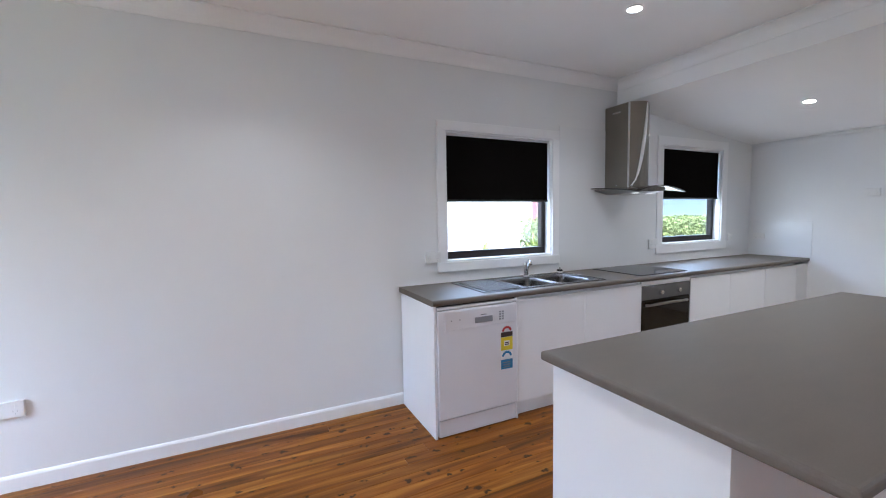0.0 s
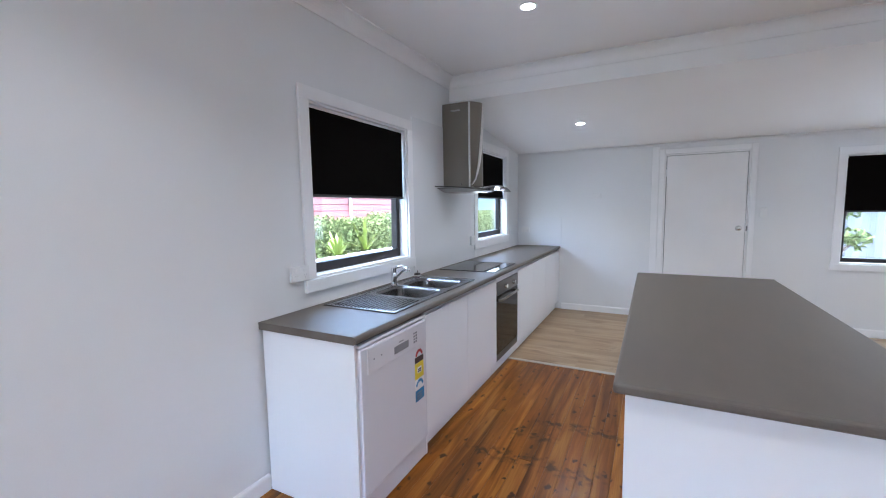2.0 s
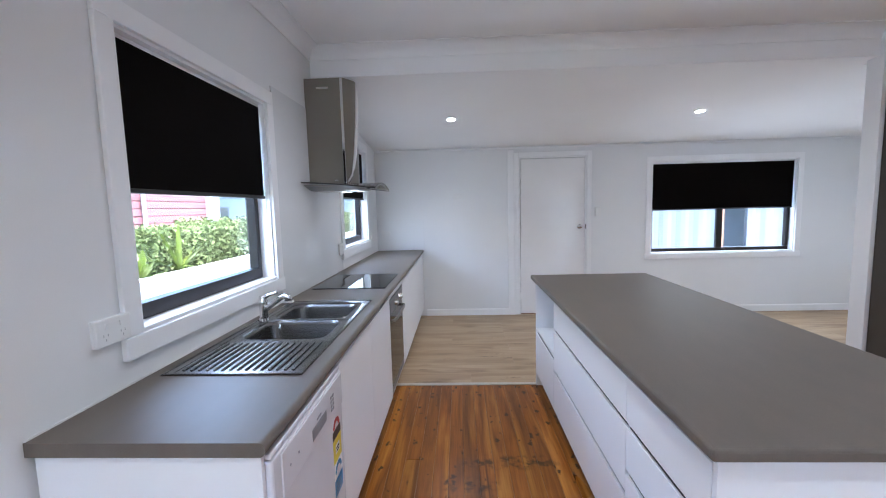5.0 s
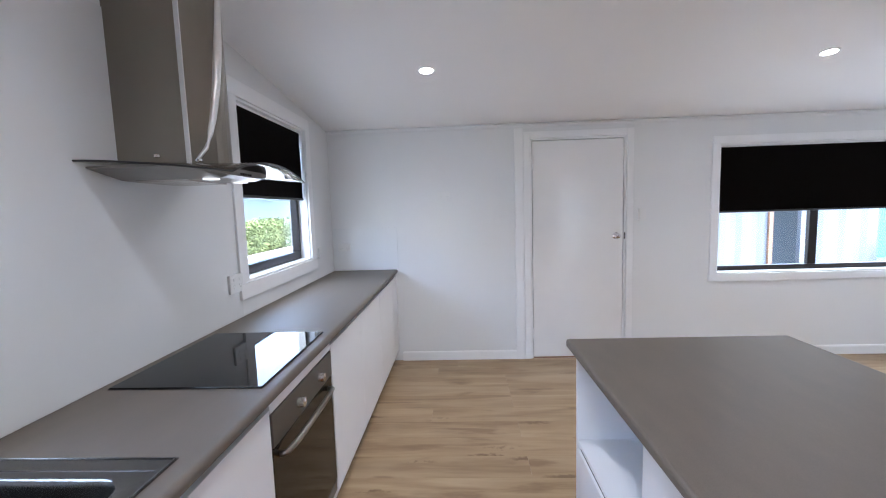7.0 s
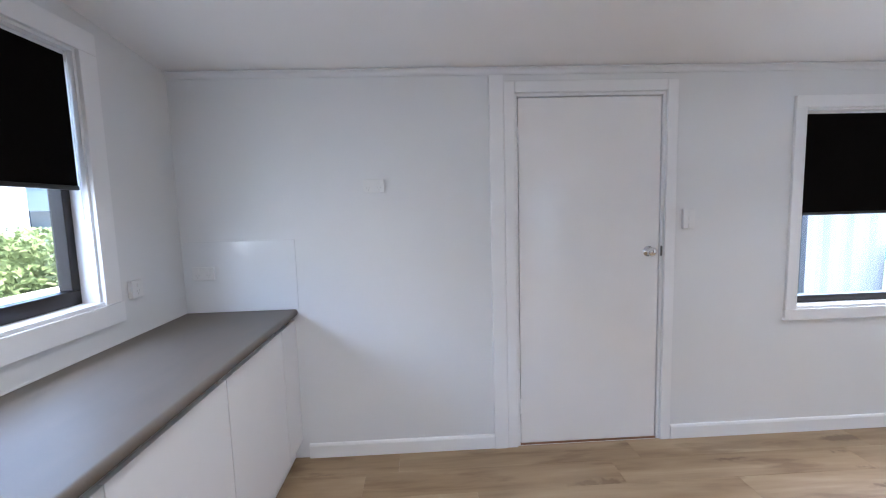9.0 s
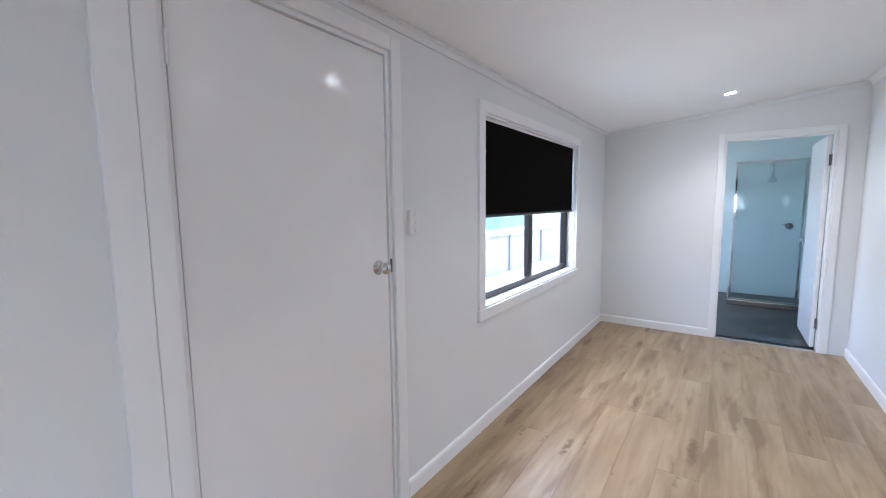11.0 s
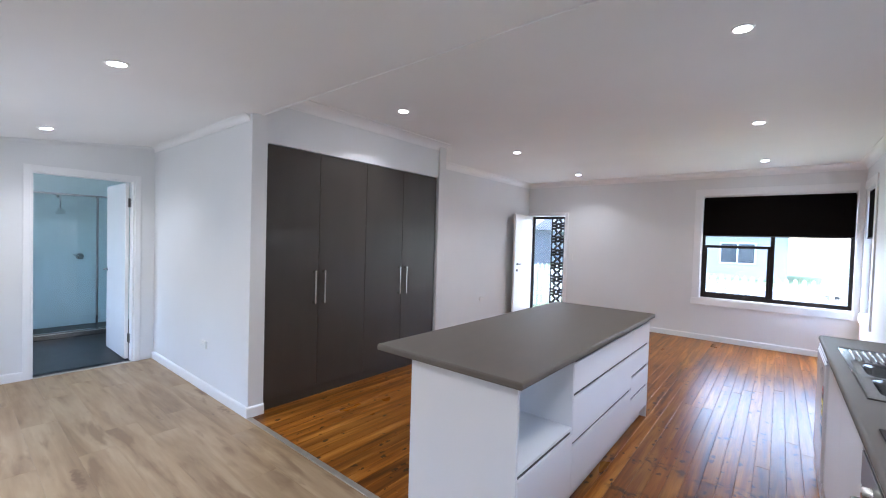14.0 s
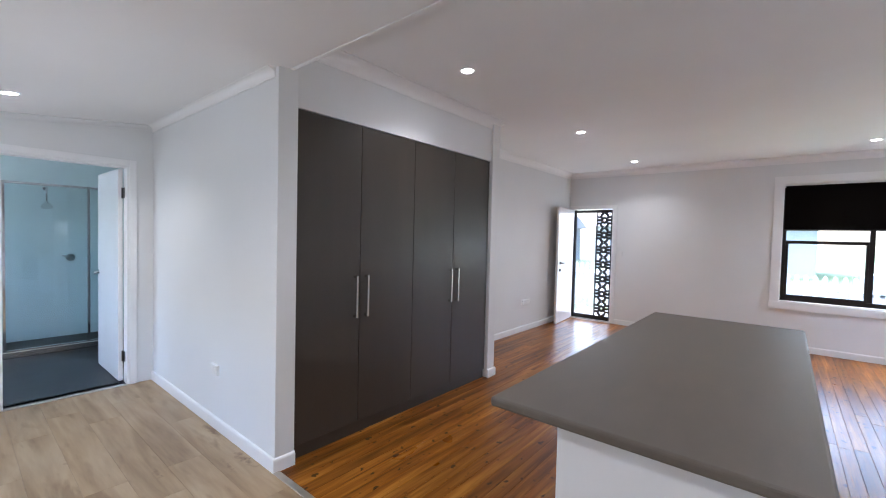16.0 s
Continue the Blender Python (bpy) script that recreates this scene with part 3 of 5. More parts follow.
def roller_blind(m, w, z_top, z_bottom, label, y=0.035):
    top = thing("roller_blind", label, "blind", "black roller blinds")
    top.matrix_world = m
    part("roller", cyl((0.02, y + 0.012, z_top - 0.026), (1, 0, 0), 0.021, w - 0.04, 20), TRIM, top, "white blind tube", True)
    for x in (0.0135, w - 0.0195):
        part("bracket", box(x, y - 0.012, z_top - 0.052, x + 0.006, y + 0.036, z_top - 0.001, 0.001), PLASTIC, top)
    bm = bmesh.new()
    n = 8
    for k in range(n):
        a, b = 0.026 + (w - 0.052) * k / n, 0.026 + (w - 0.052) * (k + 1) / n
        add_box(bm, a, y - 0.0105, z_bottom + 0.016, b, y - 0.0095, z_top - 0.03)
    bmesh.ops.remove_doubles(bm, verts=bm.verts, dist=0.0001)
    part("fabric", bm, FABRIC, top)
    part("bottom_rail", box(0.024, y - 0.017, z_bottom, w - 0.024, y - 0.003, z_bottom + 0.018, 0.004), BLACKMETAL, top)
    part("chain", tube([(w - 0.018, y - 0.014, z_top - 0.03), (w - 0.018, y - 0.014, z_bottom - 0.12)], 0.0022, 6), PLASTIC, top, "white bead chain")
    return top


def at_west(y, z):
    return Matrix.Translation((0, y, z)) @ TO_WEST


def at_north(x, z):
    return Matrix.Translation((x, Y_BACK, z)) @ TO_NORTH


def at_south(x, z):
    return Matrix.Translation((x, Y_FRONT, z)) @ TO_SOUTH


window("window_1", at_west(W1[0], W1[2]), W1[1] - W1[0], W1[3] - W1[2], "white-framed kitchen window over the sink with bronze sash")
roller_blind(at_west(W1[0], W1[2]), W1[1] - W1[0], W1[3] - W1[2], 1.535 - W1[2], "black roller blind half lowered in the window over the sink")
window("window_2", at_west(W2[0], W2[2]), W2[1] - W2[0], W2[3] - W2[2], "white-framed kitchen window beside the range hood with bronze sash", casing=0.09)
roller_blind(at_west(W2[0], W2[2]), W2[1] - W2[0], W2[3] - W2[2], 1.565 - W2[2], "black roller blind half lowered in the window beside the hood")
window("window_3", at_north(BW[0], BW[2]), BW[1] - BW[0], BW[3] - BW[2], "wide white-framed sliding back window with bronze frame", casing=0.068, mullions=((BW[1] - BW[0]) / 2 + 0.012,), rail=0.06, mullion=0.036)
roller_blind(at_north(BW[0], BW[2]), BW[1] - BW[0], BW[3] - BW[2], 1.345 - BW[2], "black roller blind half lowered in the wide back window")
window("window_4", at_south(FW[1], FW[2]), FW[1] - FW[0], FW[3] - FW[2], "large white-framed front window with bronze frame in the corner",
       casing=0.1, mullions=(FW[1] - 0.94,), transom=(0, 1.50 - FW[2]), sides=(1, 0))
roller_blind(at_south(FW[1], FW[2]), FW[1] - FW[0], FW[3] - FW[2], 1.66 - FW[2], "black roller blind partly lowered in the large front window")
window("window_5", at_west(W3[0], W3[2]), W3[1] - W3[0], W3[3] - W3[2], "narrow white-framed side window meeting the front window at the corner",
       casing=0.1, sides=(0, 1))
roller_blind(at_west(W3[0], W3[2]), W3[1] - W3[0], W3[3] - W3[2], 1.66 - W3[2], "black roller blind partly lowered in the narrow corner window")
window("window_6", at_north(XW[0], XW[2]), XW[1] - XW[0], XW[3] - XW[2], "small bathroom window with bronze frame")


# ---- doors ----
def architraves(parent, w, h, width=0.062, t=0.018):
    for b in ((-width, -t, 0, 0, 0, h + width), (w, -t, 0, w + width, 0, h + width), (0, -t, h, w, 0, h + width)):
        part("architrave", box(*b, 0.004), TRIM, parent)
    for b in ((0, 0.0, 0, 0.018, 0.12, h), (w - 0.018, 0.0, 0, w, 0.12, h), (0.018, 0.0, h - 0.018, w - 0.018, 0.12, h)):
        part("jamb", box(*b, 0.002), TRIM, parent)


def hinge(parent, x, y, z):
    bm = cyl((x, y, z - 0.045), (0, 0, 1), 0.006, 0.09, 10)
    part("hinge", bm, TRIM, parent, "painted butt hinge")


door_back = thing("door_1", "closed white flush back door with a round chrome knob", "door", kind="structure")
door_back.matrix_world = at_north(BD[0], 0)
dw, dh = BD[1] - BD[0], BD[3]
architraves(door_back, dw, dh)
# black strips behind the leaf's edges put the gap's shade into colour
for b in ((0.0182, 0.03, 0.012, 0.026, 0.05, dh - 0.019), (dw - 0.026, 0.03, 0.012, dw - 0.0182, 0.05, dh - 0.019), (0.026, 0.03, dh - 0.0265, dw - 0.026, 0.05, dh - 0.019)):
    part("door_gap_shade", box(*b), RUBBER, door_back, "dark strip giving the shade in the door gap")
part("door_leaf", box(0.0225, 0.006, 0.012, dw - 0.0235, 0.029, dh - 0.0235, 0.003), DOOR, door_back, "white painted flush leaf")
part("threshold", box(0.0185, 0.004, -0.012, dw - 0.0185, 0.15, 0.0105, 0.002), TIMBER, door_back, "dark timber threshold")
hinge(door_back, 0.02, 0.0, 1.85)
hinge(door_back, 0.02, 0.0, 0.25)


def knob(parent, x, y, z):
    prof = [(0.0, 0.031), (-0.004, 0.031), (-0.006, 0.012), (-0.026, 0.011), (-0.032, 0.022), (-0.042, 0.027), (-0.054, 0.025), (-0.060, 0.014), (-0.061, 0.0005)]
    bm = bmesh.new()
    rings = [[bm.verts.new((x + r * math.cos(a), y + d, z + r * math.sin(a))) for a in (2 * math.pi * k / 24 for k in range(24))] for d, r in prof]
    for a, b in zip(rings, rings[1:]):
        for k in range(24):
            bm.faces.new((a[k], a[(k + 1) % 24], b[(k + 1) % 24], b[k]))
    part("door_knob", bm, CHROME, parent, "round chrome door knob", True)


knob(door_back, dw - 0.087, 0.006, 1.165)
part("keeper", box(dw - 0.016, -0.0015, 1.135, dw - 0.004, 0.004, 1.195, 0.0005), DARKSTEEL, door_back)

# bathroom door, swung into the bathroom
door_bath = thing("door_2", "open white bathroom door with a chrome lever handle", "door", kind="structure")
TO_EAST = Matrix(((0, 1, 0, 6.487), (-1, 0, 0, HD[1]), (0, 0, 1, 0), (0, 0, 0, 1)))
door_bath.matrix_world = TO_EAST
hw, hh = HD[1] - HD[0], HD[3]
architraves(door_bath, hw, hh, 0.055)
leaf = part("door_leaf", box(-0.79, -0.037, 0.012, 0.0, 0.0, hh - 0.022, 0.003), DOOR, door_bath, "white painted flush leaf")
leaf.matrix_local = pose(hw - 0.022, 0.124, 0, 0, 0, -89.6)
for z in (1.8, 0.25):
    hg = part("hinge", box(0.8135, 0.068, z - 0.05, 0.8158, 0.118, z + 0.05, 0.0005), DARKSTEEL, door_bath, "dark steel hinge")
    part("knuckle", cyl((0.8065, 0.119, z - 0.05), (0, 0, 1), 0.007, 0.1, 12), DARKSTEEL, hg)
for s in (-1, 1):
    y = 0.0 if s > 0 else -0.037
    bm = cyl((-0.73, y, 1.0), (0, s, 0), 0.026, 0.008, 20)
    add_tube(bm, [(-0.73, y + s * 0.006, 1.0), (-0.73, y + s * 0.045, 1.0), (-0.715, y + s * 0.052, 1.0), (-0.615, y + s * 0.05, 1.0)], 0.009, 10)
    part("lever_handle", bm, CHROME, leaf, "chrome lever handle", True)
part("keeper", box(0.0175, 0.05, 0.95, 0.0195, 0.07, 1.05), NICKEL, door_bath)

# front door leaf, swung open against the side wall
door_front = thing("door_3", "open white flush front door standing against the side wall", "door", kind="structure")
door_front.matrix_world = Matrix.Translation((FD[1], Y_FRONT, 0)) @ TO_SOUTH
fw_, fh = FD[1] - FD[0], FD[3]
for b in ((-0.035, -0.016, 0, 0, 0, fh + 0.05), (fw_, -0.016, 0, fw_ + 0.06, 0, fh + 0.05), (0, -0.016, fh, fw_, 0, fh + 0.05)):
    part("architrave", box(*b, 0.004), TRIM, door_front)
for b in ((0, 0, 0, 0.018, 0.13, fh), (fw_ - 0.018, 0, 0, fw_, 0.13, fh), (0.018, 0, fh - 0.018, fw_ - 0.018, 0.13, fh)):
    part("jamb", box(*b), TRIM, door_front)
leaf = part("door_leaf", box(0.0, 0.0, 0.012, 0.84, 0.038, fh - 0.022, 0.003), DOOR, door_front, "white painted flush leaf")
leaf.matrix_local = pose(0.012, -0.02, 0, 0, 0, -84)
bm = cyl((0.72, 0.038, 1.05), (0, 1, 0), 0.024, 0.01, 18)
add_tube(bm, [(0.72, 0.045, 1.05), (0.72, 0.085, 1.05), (0.62, 0.088, 1.05)], 0.009, 10)
part("lever_handle", bm, BLACKMETAL, leaf, "dark lever handle", True)
part("deadlock", cyl((0.72, 0.038, 0.93), (0, 1, 0), 0.026, 0.014, 18), BLACKMETAL, leaf, "dark round deadlock")

# security screen in the front doorway
screen = thing("screen_door", "black metal security screen door with cast lace panel", "screen door")
screen.matrix_world = Matrix.Translation((FD[1] - 0.018, Y_FRONT - 0.085, 0.012)) @ TO_SOUTH
sw, sh = FD[1] - FD[0] - 0.036, fh - 0.035
for b in ((0, 0, 0, 0.05, 0.03, sh), (sw - 0.05, 0, 0, sw, 0.03, sh), (0.05, 0, 0, sw - 0.05, 0.03, 0.075), (0.05, 0, sh - 0.055, sw - 0.05, 0.03, sh)):
    part("frame_bar", box(*b, 0.004), BLACKMETAL, screen)
XS = 0.425
part("frame_bar", box(XS - 0.011, 0.002, 0.075, XS + 0.011, 0.028, sh - 0.055, 0.003), BLACKMETAL, screen)
bm = bmesh.new()
for k in range(-12, 50):
    for s in (1, -1):
        z0 = 0.075 + k * 0.052
        a, b = Vector((0.05, 0.014 + 0.002 * s, z0)), Vector((XS - 0.011, 0.014 + 0.002 * s, z0 + (XS - 0.061) * 1.0))
        if s < 0:
            a.z, b.z = b.z, a.z
        lo, hi = 0.075, sh - 0.055
        d = b - a
        ts = sorted(((lo - a.z) / d.z, (hi - a.z) / d.z))
        t0, t1 = max(0, ts[0]), min(1, ts[1])
        if t1 > t0:
            add_tube(bm, [a + d * t0, a + d * t1], 0.0045, 4)
part("diamond_mesh", bm, GREYPRINT, screen, "fine silvery diamond grille")
n_lace = 7
x0, x1 = XS + 0.011, sw - 0.05
for k in range(n_lace):
    pitch = (sh - 0.13) / n_lace
    zc, xc, hx, hz = 0.075 + pitch * (k + 0.5), (x0 + x1) / 2, (x1 - x0) / 2, pitch / 2
    bm = bmesh.new()
    ring = [(xc + 0.042 * math.cos(a), 0.014, zc + 0.042 * math.sin(a)) for a in (2 * math.pi * j / 14 for j in range(15))]
    add_tube(bm, ring, 0.027, 6)
    for sx in (-1, 1):
        add_tube(bm, [(xc + sx * 0.042, 0.014, zc), (xc + sx * hx, 0.014, zc)], 0.027, 6)
        add_tube(bm, [(xc + sx * hx, 0.014, zc + hz * 0.45), (xc + sx * hx * 0.6, 0.014, zc + hz * 0.42), (xc + sx * hx * 0.42, 0.014, zc + hz * 0.75), (xc + sx * hx * 0.1, 0.014, zc + hz)], 0.027, 6)
        add_tube(bm, [(xc + sx * hx, 0.014, zc - hz * 0.45), (xc + sx * hx * 0.6, 0.014, zc - hz * 0.42), (xc + sx * hx * 0.42, 0.014, zc - hz * 0.75), (xc + sx * hx * 0.1, 0.014, zc - hz)], 0.027, 6)
        add_tube(bm, [(xc + sx * hx * 0.55, 0.014, zc + hz * 0.42), (xc + sx * 0.03, 0.014, zc + 0.03)], 0.024, 6)
        add_tube(bm, [(xc + sx * hx * 0.55, 0.014, zc - hz * 0.42), (xc + sx * 0.03, 0.014, zc - 0.03)], 0.024, 6)
    part("lace_panel", bm, BLACKMETAL, screen, "cast black lace ornament")
part("threshold", box(0.0, -0.05, -0.012, sw, 0.06, 0.006 - 0.012 + 0.004), STRIP, screen)


# ---- kitchen bench along the west wall ----
FRONT = 0.582          # back of the door fronts
TOP0, TOP1 = 0.862, 0.9


def handleless_door(name, parent, x0, y0, y1, z0, z1, mat=None, label=""):
    """A flat front facing +x with a 3 mm gap round it."""
    return part(name, box(x0, y0 + 0.0015, z0, x0 + 0.018, y1 - 0.0015, z1, 0.0015), mat or LAMINATE, parent, label)


def base_cabinet(y0, y1, doors, label):
    c = thing("base_cabinet", label, "cabinet", "kitchen base cabinets", (0, y0, 0))
    w = y1 - y0
    bm = bmesh.new()
    for b in ((0.02, 0, 0.11, FRONT - 0.002, 0.016, 0.855), (0.02, w - 0.016, 0.11, FRONT - 0.002, w, 0.855),
              (0.02, 0.016, 0.11, FRONT - 0.002, w - 0.016, 0.126), (0.02, 0.016, 0.126, 0.03, w - 0.016, 0.855)):
        add_box(bm, *b)
    part("body", bm, LAMINATE, c)
    part("top_rail", box(FRONT - 0.03, 0.016, 0.82, FRONT - 0.012, w - 0.016, 0.855), LAMINATE, c)
    edges = [i * w / doors for i in range(doors + 1)]
    for a, b in zip(edges, edges[1:]):
        handleless_door("door", c, FRONT, a, b, 0.112, 0.838, label="flat white door")
    part("kickboard", box(FRONT - 0.045, 0, 0, FRONT - 0.029, w, 0.108), LAMINATE, c)
    return c


panel = tagged(part("end_panel", box(0.016, 1.482, 0, 0.6, 1.498, 0.8615, 0.001), LAMINATE), "white laminate end panel beside the dishwasher", "panel")
panel = tagged(part("filler_panel", box(0.05, 2.104, 0, 0.602, 2.118, 0.8615, 0.001), LAMINATE), "white laminate panel between dishwasher and cabinet", "panel")
base_cabinet(2.120, 3.358, 2, "white two-door sink cabinet under a grey worktop")
base_cabinet(3.985, 5.17, 2, "white two-door cabinet beside the oven")
base_cabinet(5.172, 5.77, 1, "white single-door cabinet beside the back wall")
tagged(part("filler_panel", box(FRONT, 5.773, 0.112, 0.6, 5.999, 0.838, 0.001), LAMINATE), "white filler panel against the back wall", "panel")
tagged(part("kickboard_end", box(FRONT - 0.045, 5.772, 0, FRONT - 0.029, 5.999, 0.108), LAMINATE), "white kickboard against the back wall", "kickboard")

# worktop, cut out for the two bowls
bm = slab_with_holes((0.001, 0.575), (1.472, 5.999), [(0.105, 0.515, 2.245, 2.94)], lambda u, v, d: (u, v, TOP1 - d), TOP1 - TOP0)
n = 6
r = 0.016
prof = [(0.574, TOP0), (0.574, TOP1)]
prof += [(0.617 - r + r * math.sin(a), TOP1 - r + r * math.cos(a)) for a in (k * math.pi / 2 / n for k in range(n + 1))]
prof += [(0.617 - r + r * math.cos(a), TOP0 + r - r * math.sin(a)) for a in (k * math.pi / 2 / n for k in range(n + 1))]
edge = extrude(prof, (0, 1.472, 0), (0, 1, 0), (1, 0, 0), (0, 0, 1), 5.999 - 1.472)
tmp = mesh_of("tmp", edge, None)
bm.from_mesh(tmp)
bpy.data.meshes.remove(tmp)
tagged(part("worktop", bm, STONE), "long grey laminate worktop on white cabinets", "worktop")
tagged(part("sealant_bead", box(0.0, 1.475, 0.9005, 0.005, 5.99, 0.9045), PLASTIC), "white silicone bead along the wall", "sealant")

# dishwasher
dwash = thing("dishwasher", "white freestanding dishwasher with energy stickers under the worktop", "dishwasher", at=(0, 1.5, 0))
part("body", box(0.06, 0.002, 0.03, 0.575, 0.6, 0.835), APPLIANCE, dwash)
part("top_panel", box(0.06, 0.002, 0.8355, 0.614, 0.6, 0.852, 0.004), APPLIANCE, dwash)
# the gap over the machine is filled black to stand for its shade
part("top_gap_shade", box(0.06, 0.004, 0.8525, 0.592, 0.598, 0.8615), BLACKMETAL, dwash, "black filler giving the shade in the gap under the worktop")
dd = part("door", box(0.576, 0.003, 0.125, 0.617, 0.599, 0.83, 0.006), APPLIANCE, dwash, "flat white door")
part("control_panel", box(0.616, 0.05, 0.70, 0.6215, 0.592, 0.822, 0.002), APPLIANCE, dwash, "white raised control panel")
part("kick_panel", box(0.5, 0.006, 0.008, 0.607, 0.596, 0.118, 0.005), APPLIANCE, dwash)
part("display", box(0.6215, 0.265, 0.727, 0.6235, 0.40, 0.765, 0.0008), GREYPRINT, dwash, "grey recessed display")
part("maker_mark", box(0.6215, 0.31, 0.775, 0.623, 0.352, 0.781), GREYPRINT, dwash)
for k in range(2):
    part("indicator", cyl((0.6215, 0.095 + 0.06 * k, 0.763), (1, 0, 0), 0.004, 0.002, 10), GREYPRINT, dwash)
for k in range(2):
    for j in range(4):
        part("button", box(0.6215, 0.452 + 0.022 * k, 0.728 + 0.016 * j, 0.6235, 0.466 + 0.022 * k, 0.738 + 0.016 * j, 0.0006), GREYPRINT, dwash)
SX = 0.6172
for nm, mt, a, b, z0, z1 in (("sticker", YELLOW, 0.468, 0.562, 0.51, 0.60), ("sticker", DARKPRINT, 0.468, 0.562, 0.602, 0.635), ("sticker", BLUE, 0.468, 0.562, 0.38, 0.445),
                             ("sticker", PLASTIC, 0.468, 0.562, 0.447, 0.508)):
    st = part(nm, box(SX, a, z0, SX + 0.0008, b, z1), mt, dd, "energy rating sticker")
    if mt is YELLOW:
        part("print", box(SX + 0.0008, a + 0.025, z0 + 0.03, SX + 0.0014, b - 0.025, z1 - 0.025), PLASTIC, st)
        for k in range(2):
            part("print", box(SX + 0.0014, a + 0.03, z0 + 0.036 + 0.012 * k, SX + 0.0018, b - 0.03, z0 + 0.043 + 0.012 * k), DARKPRINT, st)
    if mt is BLUE:
        for k in range(3):
            part("print", box(SX + 0.0008, a + 0.012, z0 + 0.01 + 0.016 * k, SX + 0.0012, b - 0.02, z0 + 0.016 + 0.016 * k), GREYPRINT, st)


def rating_arc(z, mat, r):
    bm = bmesh.new()
    for k in range(7):
        a = math.pi * (0.12 + 0.76 * k / 6)
        add_cyl(bm, (SX, 0.515 - r * math.cos(a), z + r * math.sin(a)), (1, 0, 0), 0.009, 0.0012, 10)
    part("sticker_arc", bm, mat, dd, "row of rating stars on a sticker")


rating_arc(0.636, REDPAINT, 0.032)
rating_arc(0.462, BLUE, 0.034)

# sink
sink = thing("sink", "stainless steel double-bowl sink with ribbed drainer in the worktop", "sink", at=(0, 0, 0.9))


def rounded(x0, y0, x1, y1, r, z, n=5):
    pts = []
    for cx, cy, a0 in ((x1 - r, y1 - r, 0), (x0 + r, y1 - r, 90), (x0 + r, y0 + r, 180), (x1 - r, y0 + r, 270)):
        for k in range(n):
            a = radians(a0 + 90 * k / (n - 1))
            pts.append((cx + r * math.cos(a), cy + r * math.sin(a), z))
    return pts


def bowl(y0, y1, cell, depth):
    """A pressed bowl inside a flat cell (x0, y0, x1, y1)."""
    bm = bmesh.new()
    x0, x1 = 0.12, 0.5
    n = 7
    inner = rounded(x0, y0, x1, y1, 0.06, 0.003, n)
    outer = []
    cx0, cy0, cx1, cy1 = cell
    for c, (ex, ey) in enumerate(((cx1, cy1), (cx0, cy1), (cx0, cy0), (cx1, cy0))):
        for k in range(n):
            px, py, _ = inner[c * n + k]
            f = k / (n - 1)
            mid = (n - 1) / 2
            if c % 2 == 0:
                q = (ex, py + (ey - py) * min(1, k / mid)) if k <= mid else (px + (ex - px) * (1 - (k - mid) / mid), ey)
            else:
                q = (px + (ex - px) * min(1, k / mid), ey) if k <= mid else (ex, py + (ey - py) * (1 - (k - mid) / mid))
            outer.append((*q, 0.003))
    loops = [outer, inner, rounded(x0 + 0.004, y0 + 0.004, x1 - 0.004, y1 - 0.004, 0.06, -0.002, n),
             rounded(x0 + 0.008, y0 + 0.008, x1 - 0.008, y1 - 0.008, 0.058, -0.02, n),
             rounded(x0 + 0.018, y0 + 0.018, x1 - 0.018, y1 - 0.018, 0.055, -depth + 0.04, n),
             rounded(x0 + 0.03, y0 + 0.03, x1 - 0.03, y1 - 0.03, 0.05, -depth + 0.01, n),
             rounded(x0 + 0.055, y0 + 0.055, x1 - 0.055, y1 - 0.055, 0.04, -depth, n)]
    rings = [[bm.verts.new(p) for p in l] for l in loops]
    m = len(rings[0])
    for a, b in zip(rings, rings[1:]):
        for k in range(m):
            bm.faces.new((a[k], a[(k + 1) % m], b[(k + 1) % m], b[k]))
    bm.faces.new(rings[-1])
    ob = part("bowl", bm, SINK, sink, "deep satin steel bowl", True)
    part("drain", cyl(((x0 + x1) / 2, (y0 + y1) / 2, -depth), (0, 0, 1), 0.042, 0.003, 24), CHROME, ob, "chrome drain")


bowl(2.265, 2.575, (0.085, 2.235, 0.535, 2.588), 0.15)
bowl(2.60, 2.93, (0.085, 2.588, 0.535, 2.955), 0.17)
bm = bmesh.new()
for b in ((0.05, 1.88, 0.0005, 0.085, 3.005, 0.004), (0.535, 1.88, 0.0005, 0.553, 3.005, 0.004), (0.085, 2.955, 0.0005, 0.535, 3.005, 0.004),
          (0.085, 1.88, 0.0005, 0.535, 1.905, 0.004)):
    add_box(bm, *b)
part("rim", bm, SINK, sink)
rim2 = [(0.055, 1.885), (0.548, 1.885), (0.548, 3.0), (0.055, 3.0), (0.055, 1.885)]
part("rolled_edge", tube([(x, y, 0.004) for x, y in rim2], 0.003, 8), SINK, sink, smooth=True)
drain = part("drainer", box(0.085, 1.905, 0.0006, 0.535, 2.235, 0.0028), SINK, sink, "ribbed steel drainer")
for k in range(15):
    x = 0.105 + k * 0.0285
    part("rib", tube([(x, 1.925, 0.0026), (x, 1.95, 0.0042), (x, 2.19, 0.0042), (x, 2.215, 0.0026)], 0.006, 6), SINK, drain, smooth=True)

